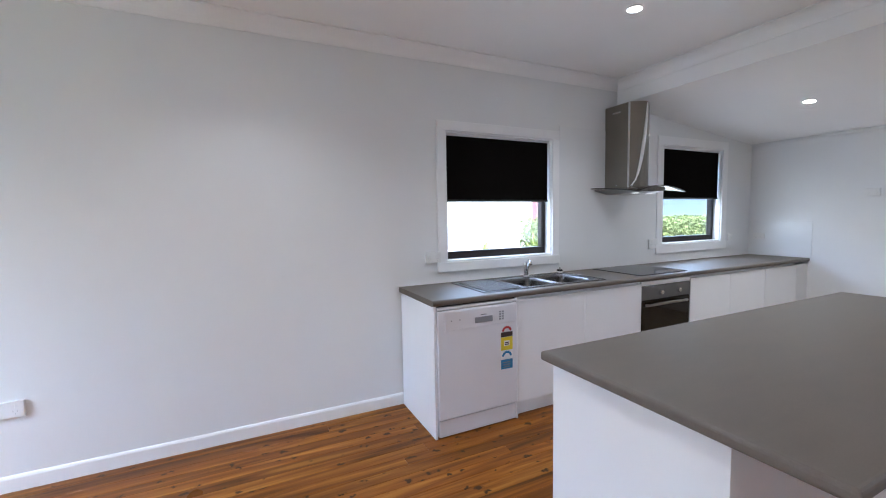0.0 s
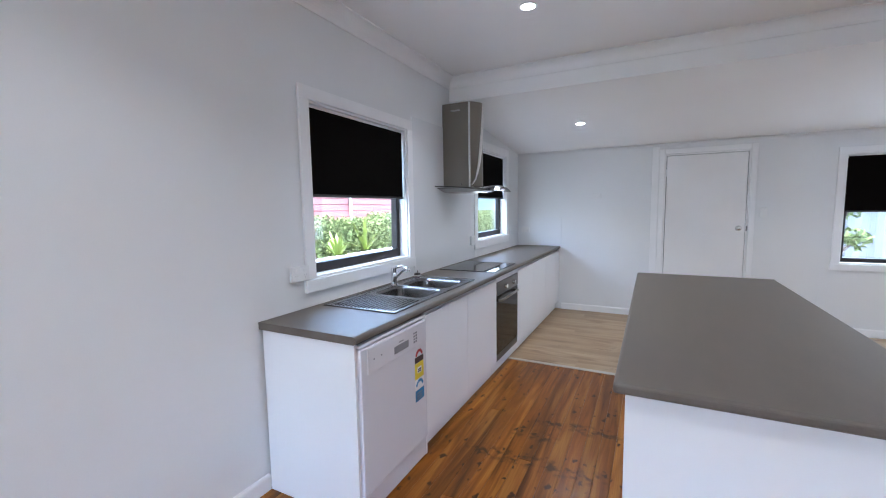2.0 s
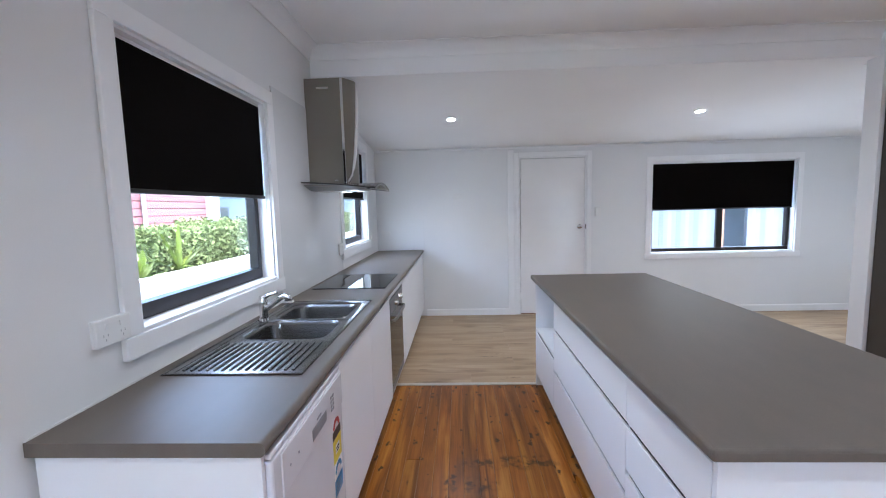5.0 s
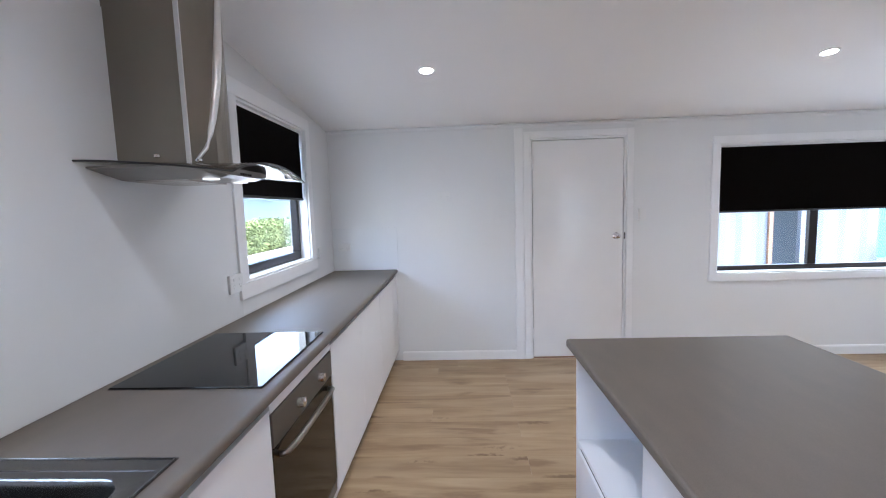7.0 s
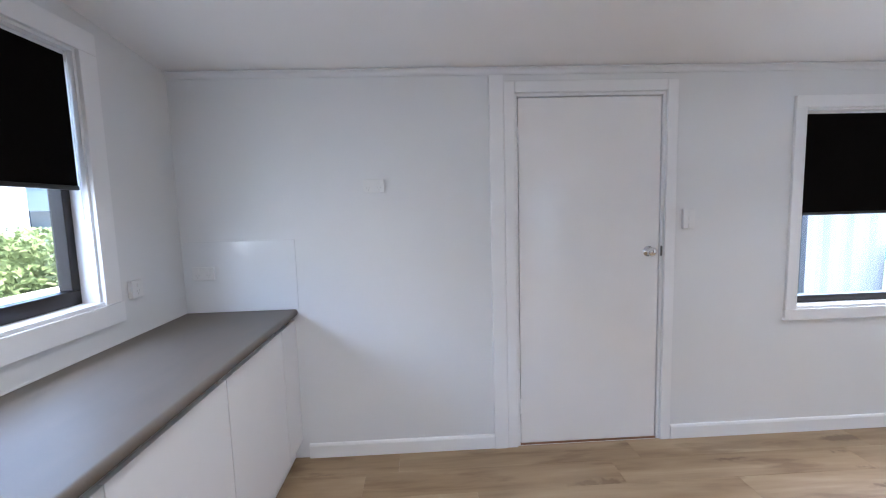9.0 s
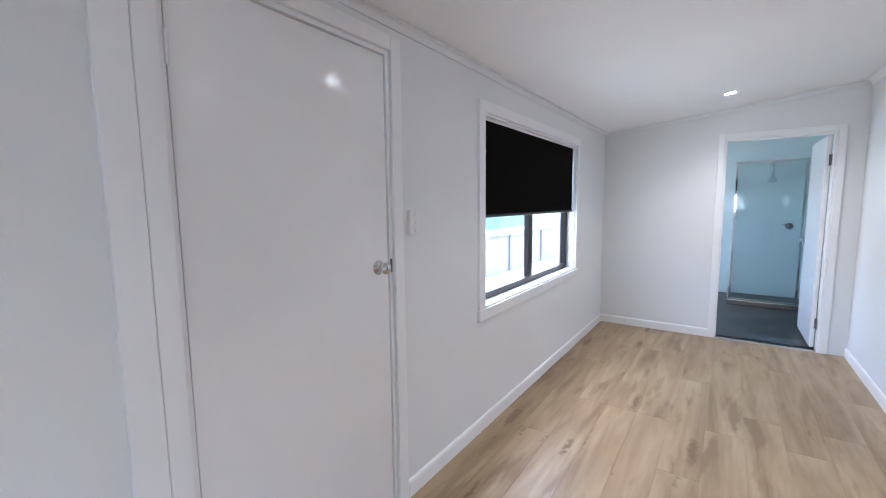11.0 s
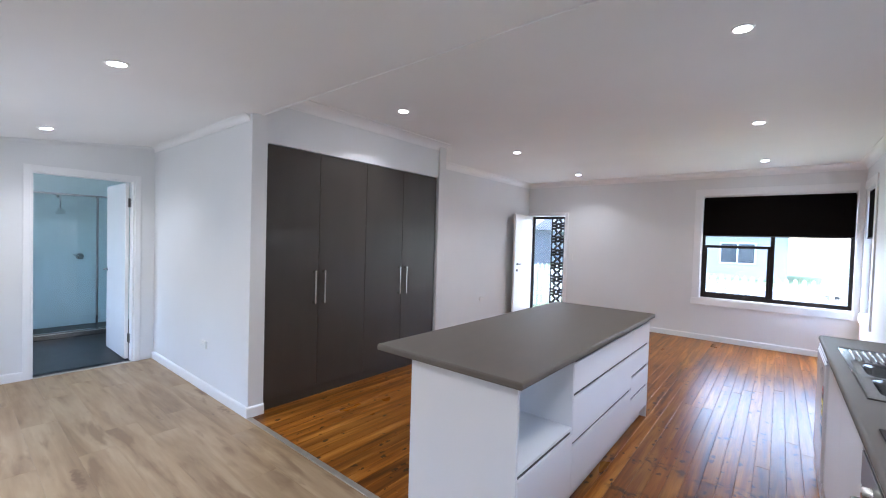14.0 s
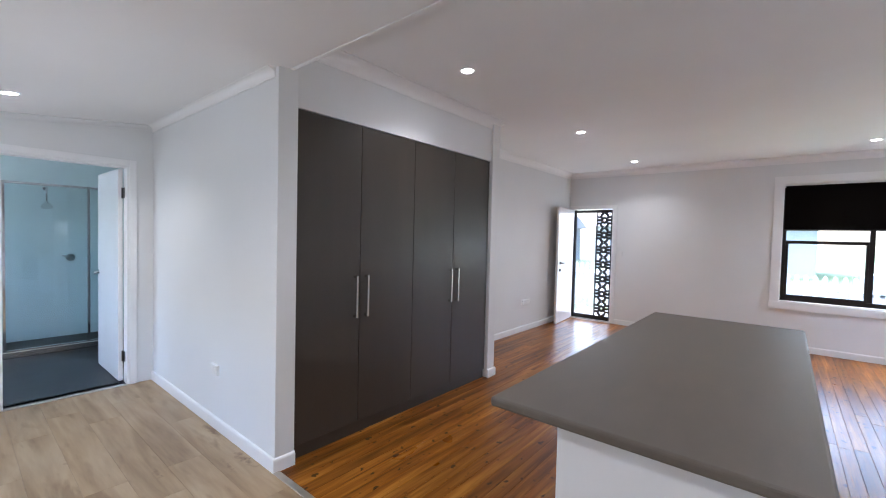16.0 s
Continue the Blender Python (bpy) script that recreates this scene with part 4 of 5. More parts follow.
tap = thing("mixer_tap", "chrome single-lever kitchen mixer tap behind the sink", "tap", at=(0.085, 2.58, 0.9035))
part("base", cyl((0, 0, 0), (0, 0, 1), 0.026, 0.012, 24, 0.023), CHROME, tap, smooth=False)
part("body", cyl((0, 0, 0.012), (0, 0, 1), 0.021, 0.085, 24, 0.02), CHROME, tap)
part("spout", tube([(0.012, -0.006, 0.055), (0.055, -0.028, 0.085), (0.115, -0.058, 0.125), (0.152, -0.076, 0.142), (0.175, -0.088, 0.14), (0.182, -0.091, 0.122)],
                   [0.014, 0.014, 0.013, 0.012, 0.012, 0.012], 14), CHROME, tap, smooth=True)
bm = cyl((0, 0, 0.097), (0, 0, 1), 0.023, 0.03, 24, 0.018)
add_tube(bm, [(0.0, 0.0, 0.115), (0.04, -0.01, 0.135), (0.085, -0.02, 0.148)], [0.011, 0.008, 0.007], 10)
part("lever", bm, CHROME, tap, "chrome lever")
plug = thing("sink_plug", "black rubber sink plug with a metal post on the worktop", "plug", at=(0.045, 2.985, 0.9045))
part("disc", cyl((0, 0, 0), (0, 0, 1), 0.034, 0.012, 24, 0.03), CHROME, plug)
part("seal", cyl((0, 0, 0.012), (0, 0, 1), 0.026, 0.012, 24, 0.024), RUBBER, plug)
part("post", cyl((0, 0, 0.024), (0, 0, 1), 0.005, 0.022, 12), NICKEL, plug)

# cooktop and oven
hob = thing("cooktop", "black ceramic glass cooktop set in the worktop", "cooktop", at=(0, 3.385, 0.9005))
part("glass_top", box(0.045, 0.0, 0.0, 0.568, 0.605, 0.006, 0.002), BLACKGLASS, hob)
part("edge_band", box(0.043, -0.002, 0.0, 0.57, 0.607, 0.002), BLACKMETAL, hob)
oven = thing("oven", "built-in electric oven with dark glass door and steel panel", "oven", at=(0, 3.362, 0))
part("body", box(0.05, 0.004, 0.13, 0.575, 0.617, 0.81), BLACKMETAL, oven)
part("upper_filler", box(FRONT, 0.001, 0.82, FRONT + 0.016, 0.62, 0.855), LAMINATE, oven, "white filler strip")
part("kickboard", box(FRONT - 0.045, 0, 0, FRONT - 0.029, 0.62, 0.108), LAMINATE, oven)
part("control_panel", box(0.576, 0.004, 0.70, 0.602, 0.617, 0.816, 0.003), DARKSTEEL, oven, "dark steel control panel")
od = part("door", box(0.576, 0.004, 0.175, 0.598, 0.617, 0.696, 0.003), OVENGLASS, oven, "dark glass oven door")
part("lower_trim", box(0.576, 0.004, 0.118, 0.596, 0.617, 0.17, 0.003), DARKSTEEL, oven)
pts = [(0.598, 0.05, 0.655), (0.622, 0.06, 0.658), (0.632, 0.12, 0.662), (0.637, 0.305, 0.667), (0.632, 0.49, 0.662), (0.622, 0.55, 0.658), (0.598, 0.56, 0.655)]
part("handle", tube(pts, 0.011, 12), STEEL, od, "curved steel handle", True)
for y in (0.222, 0.452):
    kb = part("dial", cyl((0.602, y, 0.755), (1, 0, 0), 0.021, 0.024, 24, 0.018), NICKEL, oven, "round metal dial")
    part("pointer", box(0.626, y - 0.0025, 0.757, 0.6275, y + 0.0025, 0.771), PLASTIC, kb)

# range hood
hood = thing("range_hood", "stainless steel chimney range hood with curved smoked glass canopy", "range hood", at=(0, 3.695, 0))
prof = [(0.002, -0.125), (0.275, -0.125)]
prof += [(0.275 + 0.07 * math.cos(a), -0.125 + 0.25 * (k / 10)) for k, a in ((k, radians(-90 + 18 * k)) for k in range(1, 10))]
prof += [(0.275, 0.125), (0.002, 0.125)]
part("chimney", extrude(prof, (0, 0, 1.652), (0, 0, 1), (1, 0, 0), (0, 1, 0), 0.752), STEEL, hood, "brushed steel chimney")
for s in (-1, 1):
    part("chrome_strip", box(0.262, s * 0.1265 - 0.003, 1.652, 0.281, s * 0.1265 + 0.003, 2.402, 0.002), CHROME, hood)
arc = []
for k in range(15):
    f = k / 14
    y = -0.112 + 0.125 * f ** 0.55
    arc.append((0.277 + 0.07 * math.cos(radians(-90 + 180 * (y + 0.125) / 0.25)), y, 1.664 + 0.73 * f))
part("polished_strip", tube(arc, [0.006 + 0.01 * math.sin(math.pi * k / 14) for k in range(15)], 8), POLISHED, hood, "curved polished strip", True)
part("slot", box(0.09, -0.1275, 2.33, 0.18, -0.1255, 2.344, 0.0005), NICKEL, hood)
bm = bmesh.new()
rows = []
nu, nv = 16, 10
for i in range(nu + 1):
    y = -0.3 + 0.6 * i / nu
    row = []
    for j in range(nv + 1):
        x = 0.004 + 0.516 * j / nv
        row.append((x, y, 1.652 - 0.05 * (x / 0.52) ** 1.5 * (y / 0.3) ** 2))
    rows.append(row)
vt = [[[bm.verts.new((x, y, z + d)) for x, y, z in rr] for rr in rows] for d in (0, 0.006)]
for i in range(nu):
    for j in range(nv):
        for k in (0, 1):
            bm.faces.new([vt[k][a][b] for a, b in ((i, j), (i + 1, j), (i + 1, j + 1), (i, j + 1))])
for i in range(nu):
    for j in (0, nv):
        bm.faces.new((vt[0][i][j], vt[0][i + 1][j], vt[1][i + 1][j], vt[1][i][j]))
for j in range(nv):
    for i in (0, nu):
        bm.faces.new((vt[0][i][j], vt[0][i][j + 1], vt[1][i][j + 1], vt[1][i][j]))
canopy = part("glass_canopy", bm, HOODGLASS, hood, "curved smoked glass canopy", True)
for edge in ([rr[-1] for rr in rows], rows[0], rows[-1]):
    part("glass_edge", tube([(x, y, z + 0.003) for x, y, z in edge], 0.0034, 6), BLACKMETAL, canopy, "dark polished glass edge", True)
stations = []
for y, depth, reach in ((-0.262, 0.006, 0.36), (-0.2, 0.02, 0.395), (-0.12, 0.037, 0.412), (0.0, 0.04, 0.415), (0.12, 0.037, 0.412), (0.2, 0.02, 0.395), (0.262, 0.006, 0.36)):
    z1 = 1.64
    stations.append([(0.01, y, z1), (0.01, y, z1 - depth), (reach * 0.5, y, z1 - depth - 0.003), (reach - 0.03, y, z1 - depth), (reach, y, z1 - depth * 0.75), (reach - 0.004, y, z1 - 0.003), (reach * 0.7, y, z1 + 0.003)])
bm = bmesh.new()
rings = [[bm.verts.new(p) for p in st] for st in stations]
for a, b in zip(rings, rings[1:]):
    for k in range(7):
        bm.faces.new((a[k], a[(k + 1) % 7], b[(k + 1) % 7], b[k]))
bm.faces.new(rings[0])
bm.faces.new(rings[-1][::-1])
part("extractor_body", bm, HOODBODY, hood, "slim tapered steel extractor body")
for k in range(5):
    part("button", box(0.411, -0.05 + k * 0.017, 1.615, 0.4165, -0.041 + k * 0.017, 1.624, 0.0005), BLACKMETAL, hood, "small dark push button")
for y in (-0.1, 0.1):
    part("hood_lamp", cyl((0.33, y, 1.5975), (0, 0, 1), 0.028, 0.004, 20), HOODGLOW, hood, "small round hood lamp")
for y in (-0.062, 0.062):
    part("filter", box(0.06, y - 0.058, 1.5945, 0.26, y + 0.058, 1.602, 0.001), NICKEL, hood, "metal grease filter")
for y in (-0.11, -0.05, 0.05, 0.11):
    part("stud", cyl((0.30 if abs(y) < 0.1 else 0.24, y * 2.2, 1.664), (0, 0, 1), 0.009, 0.008, 12), CHROME, hood)

# ---- island ----
isl = thing("kitchen_island", "white kitchen island with drawers and an open shelf niche", "island", at=(1.70, 1.48, 0))
IY, IX = 2.325, 0.635
for y in (0.0, IY - 0.018):
    part("end_panel", box(0.0, y, 0.0, IX, y + 0.018, 0.8635, 0.001), LAMINATE, isl)
part("back_panel", box(IX - 0.018, 0.0185, 0.0, IX - 0.001, IY - 0.0185, 0.8635), LAMINATE, isl)
part("kickboard", box(0.05, 0.019, 0.0, 0.066, IY - 0.019, 0.11), LAMINATE, isl)
V1, V2 = 0.525, 1.69
part("divider", box(0.0105, V1 - 0.008, 0.11, IX - 0.02, V1 + 0.008, 0.863), LAMINATE, isl)
part("divider", box(0.002, V2 - 0.008, 0.11, IX - 0.02, V2 + 0.008, 0.863), LAMINATE, isl)
part("niche_shelf", box(0.002, V2 + 0.0085, 0.462, IX - 0.02, IY - 0.0185, 0.478), LAMINATE, isl)
part("niche_back", box(0.33, V2 + 0.0085, 0.4785, 0.34, IY - 0.0185, 0.863), LAMINATE, isl)
part("carcass_base", box(0.02, 0.019, 0.111, IX - 0.02, IY - 0.019, 0.125), LAMINATE, isl)


def drawer_front(y0, y1, z0, z1):
    part("drawer_front", box(-0.001, y0 + 0.0015, z0 + 0.002, 0.010, y1 - 0.0015, z1 - 0.019, 0.001), LAMINATE, isl, "flat white drawer front with finger gap")


# black strips behind the drawer gaps paint in the shade of the carcass
for y0, y1, zs in ((0.019, V1, (0.302, 0.478, 0.66, 0.852)), (V1, V2, (0.385, 0.66, 0.852)), (V2, IY - 0.019, (0.455,))):
    for z in zs:
        part("finger_gap_shade", box(0.0105, y0 + 0.009, z - 0.026, 0.023, y1 - 0.009, min(z + 0.012, 0.8635) if z != 0.455 else 0.4615), BLACKMETAL, isl, "black strip giving the shade behind a finger gap")
for z0, z1 in ((0.11, 0.302), (0.302, 0.478), (0.478, 0.66), (0.66, 0.85)):
    drawer_front(0.019, V1, z0, z1)
for z0, z1 in ((0.11, 0.385), (0.385, 0.66), (0.66, 0.85)):
    drawer_front(V1, V2, z0, z1)
drawer_front(V2, IY - 0.019, 0.11, 0.458)
tagged(part("island_worktop", box(1.665, 1.443, 0.865, 2.577, 3.84, 0.901, 0.011, 3), STONE), "grey laminate island worktop with a breakfast overhang", "worktop")

# ---- charcoal cupboards ----
DOORS_Y = [1.515, 2.085, 2.615, 3.168, 3.685]


def tall_cupboard(y0, ym, y1, label):
    c = thing("tall_cupboard", label, "cupboard", "charcoal cupboards", (4.155, y0, 0))
    bm = bmesh.new()
    w = y1 - y0
    for b in ((0.022, 0.001, 0.09, 0.6, 0.017, 2.245), (0.022, w - 0.017, 0.09, 0.6, w - 0.001, 2.245), (0.022, 0.017, 0.09, 0.6, w - 0.017, 0.106),
              (0.022, 0.017, 2.229, 0.6, w - 0.017, 2.245), (0.59, 0.017, 0.106, 0.6, w - 0.017, 2.229)):
        add_box(bm, *b)
    part("body", bm, CHARCOAL, c)
    part("kickboard", box(0.02, 0.0, 0.0, 0.036, w, 0.089), CHARCOAL, c)
    for a, b, s in ((0, ym - y0, 1), (ym - y0, w, -1)):
        d = part("door", box(0.001, a + 0.002, 0.094, 0.019, b - 0.002, 2.243, 0.0015), CHARCOAL, c, "tall flat charcoal door")
        y = (b - 0.05) if s > 0 else (a + 0.05)
        bm = box(-0.04, y - 0.008, 0.868, -0.029, y + 0.008, 1.17, 0.002)
        for z in (0.869, 1.153):
            add_box(bm, -0.0285, y - 0.008, z, 0.0005, y + 0.008, z + 0.016)
        part("handle", bm, NICKEL, d, "satin nickel bar handle")
    return c


tall_cupboard(DOORS_Y[0], DOORS_Y[1], DOORS_Y[2], "tall charcoal two-door cupboard beside the nib wall")
tall_cupboard(DOORS_Y[2], DOORS_Y[3], DOORS_Y[4], "tall charcoal two-door cupboard beside the hallway wall")


# ---- sockets and switches ----
def plate(m, w, h, label, rockers=2, sockets=0, mat=None):
    p = thing("socket" if sockets else "light_switch", label, "power point" if sockets else "switch")
    p.matrix_world = m @ Matrix.Translation((0, -0.009, 0))
    part("mounting_block", box(-w / 2 + 0.001, 0.0, -h / 2 + 0.001, w / 2 - 0.001, 0.009, h / 2 - 0.001), PLASTIC, p)
    pl = part("cover_plate", box(-w / 2, -0.011, -h / 2, w / 2, 0.0, h / 2, 0.003), PLASTIC, p)
    for k in range(rockers):
        x = (k - (rockers - 1) / 2) * w * 0.42 if w > h else 0
        z = 0 if w > h else (k - (rockers - 1) / 2) * h * 0.33
        z += h * 0.22 if sockets else 0
        part("rocker", box(x - 0.006, -0.0145, z - 0.009, x + 0.006, -0.0105, z + 0.009, 0.001), PLASTIC, p)
    for k in range(sockets):
        x = (k - (sockets - 1) / 2) * w * 0.5
        for dx, dz, rot in ((-0.008, 0.0, 30), (0.008, 0.0, -30), (0, -0.014, 0)):
            part("slot", box(x + dx - 0.0012, -0.0114, dz - 0.012, x + dx + 0.0012, -0.0108, dz - 0.004), SOCKETGREY, p)
    return p


plate(at_west(1.752, 1.105), 0.128, 0.084, "white double power point beside the sink window", 2, 2)
plate(at_west(4.255, 1.10), 0.128, 0.1, "white power point beside the hood window", 2, 2)
plate(at_west(5.60, 1.12), 0.075, 0.084, "small white power point near the back corner", 1, 1)
plate(at_west(-0.72, 0.445), 0.15, 0.088, "white double power point low on the living room wall", 2, 2)
plate(at_north(0.117, 1.125), 0.12, 0.075, "white power point above the worktop corner", 2, 2)
plate(at_north(1.085, 1.586), 0.118, 0.074, "white power point high on the back wall", 2, 2)
plate(at_north(2.905, 1.35), 0.07, 0.115, "white light switch beside the back door", 3)
plate(at_south(3.985, 1.22), 0.07, 0.115, "white light switch beside the front door", 2)
plate(Matrix(((0, 1, 0, X_EAST), (-1, 0, 0, -0.75), (0, 0, 1, 0.455), (0, 0, 0, 1))), 0.24, 0.075, "white power points low on the living room side wall", 4, 3)
TO_HALLWALL = TO_SOUTH.copy()
TO_HALLWALL.translation = (5.0, 3.82, 0.44)
plate(TO_HALLWALL, 0.118, 0.074, "white power point low on the hallway wall", 2, 2)

# ---- downlights ----
def downlight(x, y, z, tilt):
    d = thing("downlight", "round white recessed ceiling downlight, lit", "downlight", "ceiling downlights", (x, y, z))
    d.rotation_euler = (tilt, 0, 0)
    ring = bmesh.new()
    prof = [(0.040, -0.001), (0.040, -0.006), (0.046, -0.007), (0.054, -0.004), (0.055, 0.0)]
    rr = [[ring.verts.new((a * math.cos(t), a * math.sin(t), b)) for t in (2 * math.pi * k / 32 for k in range(32))] for a, b in prof]
    for a, b in zip(rr, rr[1:]):
        for k in range(32):
            ring.faces.new((a[k], a[(k + 1) % 32], b[(k + 1) % 32], b[k]))
    part("trim_ring", ring, PLASTIC, d, smooth=True)
    part("diffuser", cyl((0, 0, -0.004), (0, 0, 1), 0.0405, 0.003, 32), LAMPGLOW, d, "glowing diffuser")
    l = bpy.data.lights.new("downlight_lamp", "AREA")
    l.shape, l.size, l.energy, l.color, l.spread = "DISK", 0.08, LAMP, LAMP_COLOUR, radians(125)
    lo = new("downlight_lamp", l)
    lo.parent = d
    lo.location = (0, 0, -0.009)


for x in (1.05, 3.6):
    for y in (2.67, 0.54, -1.6):
        downlight(x, y, CEIL, 0)
for x in (1.04, 3.5, 5.75):
    downlight(x, 4.82, low_ceiling(4.82), math.atan(SLOPE))

# ---- bathroom ----
shower = thing("shower", "glass shower enclosure with dark base and chrome fittings", "shower", at=(8.3, 4.0, 0))
part("base", box(0.03, -0.66, 0.0, 0.849, 0.70, 0.012, 0.004), TILE, shower, "dark shower base")
part("hob_edge", box(-0.03, -0.66, 0.0, 0.03, 0.74, 0.0752, 0.008), NICKEL, shower, "raised metal shower edge")
for y0, y1 in ((-0.64, -0.012), (0.012, 0.70)):
    pane = part("glass_panel", box(-0.004, y0, 0.09, 0.003, y1, 1.93), SHOWERGLASS, shower, "clear shower glass")
    pane.visible_shadow = False
    part("frame_bar", box(-0.014, y0, 1.93, 0.014, y1, 1.955, 0.002), CHROME, shower)
    part("frame_bar", box(-0.014, y0, 0.0755, 0.014, y1, 0.09, 0.002), CHROME, shower)
for y in (-0.65, 0.0, 0.712):
    part("frame_bar", box(-0.016, y - 0.012, 0.0755, 0.016, y + 0.012, 1.955, 0.002), CHROME, shower)
pane = part("glass_panel", box(0.017, 0.708, 0.09, 0.845, 0.715, 1.93), SHOWERGLASS, shower, "clear shower glass")
pane.visible_shadow = False
part("frame_bar", box(0.017, 0.698, 1.93, 0.849, 0.726, 1.955, 0.002), CHROME, shower)
part("hob_edge", box(0.031, 0.701, 0.0, 0.849, 0.74, 0.09, 0.008), NICKEL, shower)
head = thing("shower_rose", "chrome shower rose on a short wall arm", "shower rose", at=(9.15, 4.29, 1.96))
part("arm", tube([(0, 0, 0), (-0.06, 0, 0.012), (-0.11, 0, 0.0), (-0.125, 0, -0.05), (-0.13, 0, -0.19)], 0.011, 10), CHROME, head, smooth=True)
part("flange", cyl((0, 0, 0), (-1, 0, 0), 0.03, 0.008, 20), CHROME, head)
part("spray_plate", cyl((-0.13, 0, -0.18), (-0.45, 0, -0.9), 0.022, 0.075, 20, 0.062), CHROME, head)
mixer = thing("shower_mixer", "round chrome shower mixer on the wall", "shower mixer", at=(9.15, 4.05, 1.06))
part("plate", cyl((0, 0, 0), (-1, 0, 0), 0.048, 0.008, 28), CHROME, mixer)
bm = cyl((-0.008, 0, 0), (-1, 0, 0), 0.026, 0.05, 20, 0.023)
add_tube(bm, [(-0.045, 0, 0), (-0.055, 0.05, 0.02), (-0.06, 0.09, 0.03)], 0.008, 8)
part("lever", bm, CHROME, mixer)
setting("wall_tub_ledge", box(9.05, 3.3, 0.045, 9.149, 3.42, 1.25, 0.01), WETWALL, "white ledge in the shower corner")


# ---- outdoors ----
GZ = -0.42
bm = bmesh.new()
R = 400
bm.faces.new([bm.verts.new((x, y, GZ)) for x, y in ((-R, -R), (R, -R), (R, R), (-R, R))])
tagged(part("ground", bm, GRASS), "mown lawn round the house", kind="structure")
tagged(part("road", box(-60, -19, GZ - 0.05, 60, -12.5, GZ + 0.01), ASPHALT), "asphalt street in front of the house", kind="structure")
tagged(part("pavement", box(-60, -10.6, GZ - 0.05, 60, -9.2, GZ + 0.04), CONCRETE), "concrete footpath", kind="structure")
tagged(part("driveway", box(-4.5, 5.6, GZ - 0.05, -3.2, 9.6, GZ + 0.02), CONCRETE), "concrete driveway strip", kind="structure")
tagged(part("path", box(0.2, 6.2, GZ - 0.05, 18, 9.55, GZ + 0.02), CONCRETE), "concrete yard behind the house", kind="structure")
# added reflector: throws daylight up through the west windows to the ceiling
tagged(part("bounce_strip", box(-1.84, -4.2, GZ - 0.05, -0.16, 16, GZ + 0.03), CONCRETE), "concrete strip added beside the house to bounce daylight indoors", kind="structure")
tagged(part("porch", box(3.2, -4.2, GZ - 0.05, 5.3, Y_FRONT - 0.16, -0.1), CONCRETE), "concrete front porch slab", kind="structure")

# neighbour to the west: rendered garage with a red-brown door
house = thing("neighbour_garage", "white rendered garage with red-brown slatted door and grey wall", "garage", at=(-4.65, 6.35, GZ))
part("wall", box(-5, -12, 0, 0, -0.0, 3.0), RENDERWHITE, house, "white rendered wall")
part("lintel", box(-5, 0, 2.42, 0, 3.45, 3.0), RENDERWHITE, house)
part("pier", box(-5, 3.45, 0, 0.06, 3.8, 3.0), RENDERWHITE, house, "white rendered pier")
part("side_wall", box(-5, 3.8, 0, -0.3, 18, 3.0), GREYBLUE, house, "grey-blue clad wall")
part("window", box(-0.32, 4.2, 1.6, -0.28, 4.78, 2.02), DARKGLASS, house, "dark window")
part("roof", extrude([(-5.5, 2.98), (0.5, 2.98), (0.5, 3.1), (-2.5, 4.3), (-5.5, 3.1)], (0, -12.4, 0), (0, 1, 0), (1, 0, 0), (0, 0, 1), 31), ROOFTILE, house)
gate = part("garage_door", box(-0.14, 0.0, 0.0, -0.06, 3.45, 2.42), REDSLAT, house, "red-brown slatted garage door")
for k in range(17):
    part("slat", box(-0.06, 0.01, 0.02 + k * 0.141, -0.035, 3.44, 0.145 + k * 0.141, 0.006), REDSLAT, gate)
part("downpipe", cyl((0.02, 1.5, 0), (0, 0, 1), 0.035, 2.9, 12), RENDERWHITE, house)

# low wall, hedge and strap-leaf plants
tagged(part("garden_wall", box(-2.0, 1.6, GZ, -1.86, 16, 0.845, 0.01), RENDERWHITE), "low white rendered garden wall", "garden wall")


def leaves(bm, n, place, size, rng, slim=0.5, up=0.4):
    for _ in range(n):
        p = Vector(place())
        d = Vector((rng.uniform(-1, 1), rng.uniform(-1, 1), rng.uniform(-0.6 + up, 1))).normalized()
        s = d.cross(Vector((rng.uniform(-1, 1), rng.uniform(-1, 1), rng.uniform(-1, 1)))).normalized()
        l = size * rng.uniform(0.6, 1.3)
        nrm = d.cross(s) * l * 0.15
        v = [bm.verts.new(q) for q in (p - d * l * 0.5, p + s * l * slim * 0.5 + nrm, p + d * l * 0.5, p - s * l * slim * 0.5 + nrm)]
        bm.faces.new(v)


rng = random.Random(4)


def hedge_point():
    while True:
        u, y, z = rng.uniform(-1, 1), rng.uniform(4.9, 16), rng.uniform(0.1, 1.0)
        top = 1.29 + 0.05 * math.sin(y * 3.1) + 0.03 * math.sin(y * 7.7 + 1)
        k = rng.random()
        if k < 0.08:
            return (-2.62 + u * 0.45, 4.93 + rng.uniform(-0.1, 0.05), 0.4 + (top - 0.4) * z)
        if k < 0.42:
            return (-2.62 + u * 0.5, y, top + rng.uniform(-0.09, 0.03))
        return (-2.17 + rng.uniform(-0.1, 0.05) + 0.05 * math.sin(y * 5), y, 0.7 + (top - 0.7) * z)


hedge = thing("hedge", "clipped bright green hedge behind a low white wall", "hedge", at=(0, 0, 0))
core = part("branches", box(-3.05, 5.05, GZ, -2.27, 16, 1.17), LEAF, hedge)
bm = bmesh.new()
leaves(bm, 20000, hedge_point, 0.068, rng, 0.6)
tagged(part("foliage", bm, LEAF, hedge), kind="stuff")


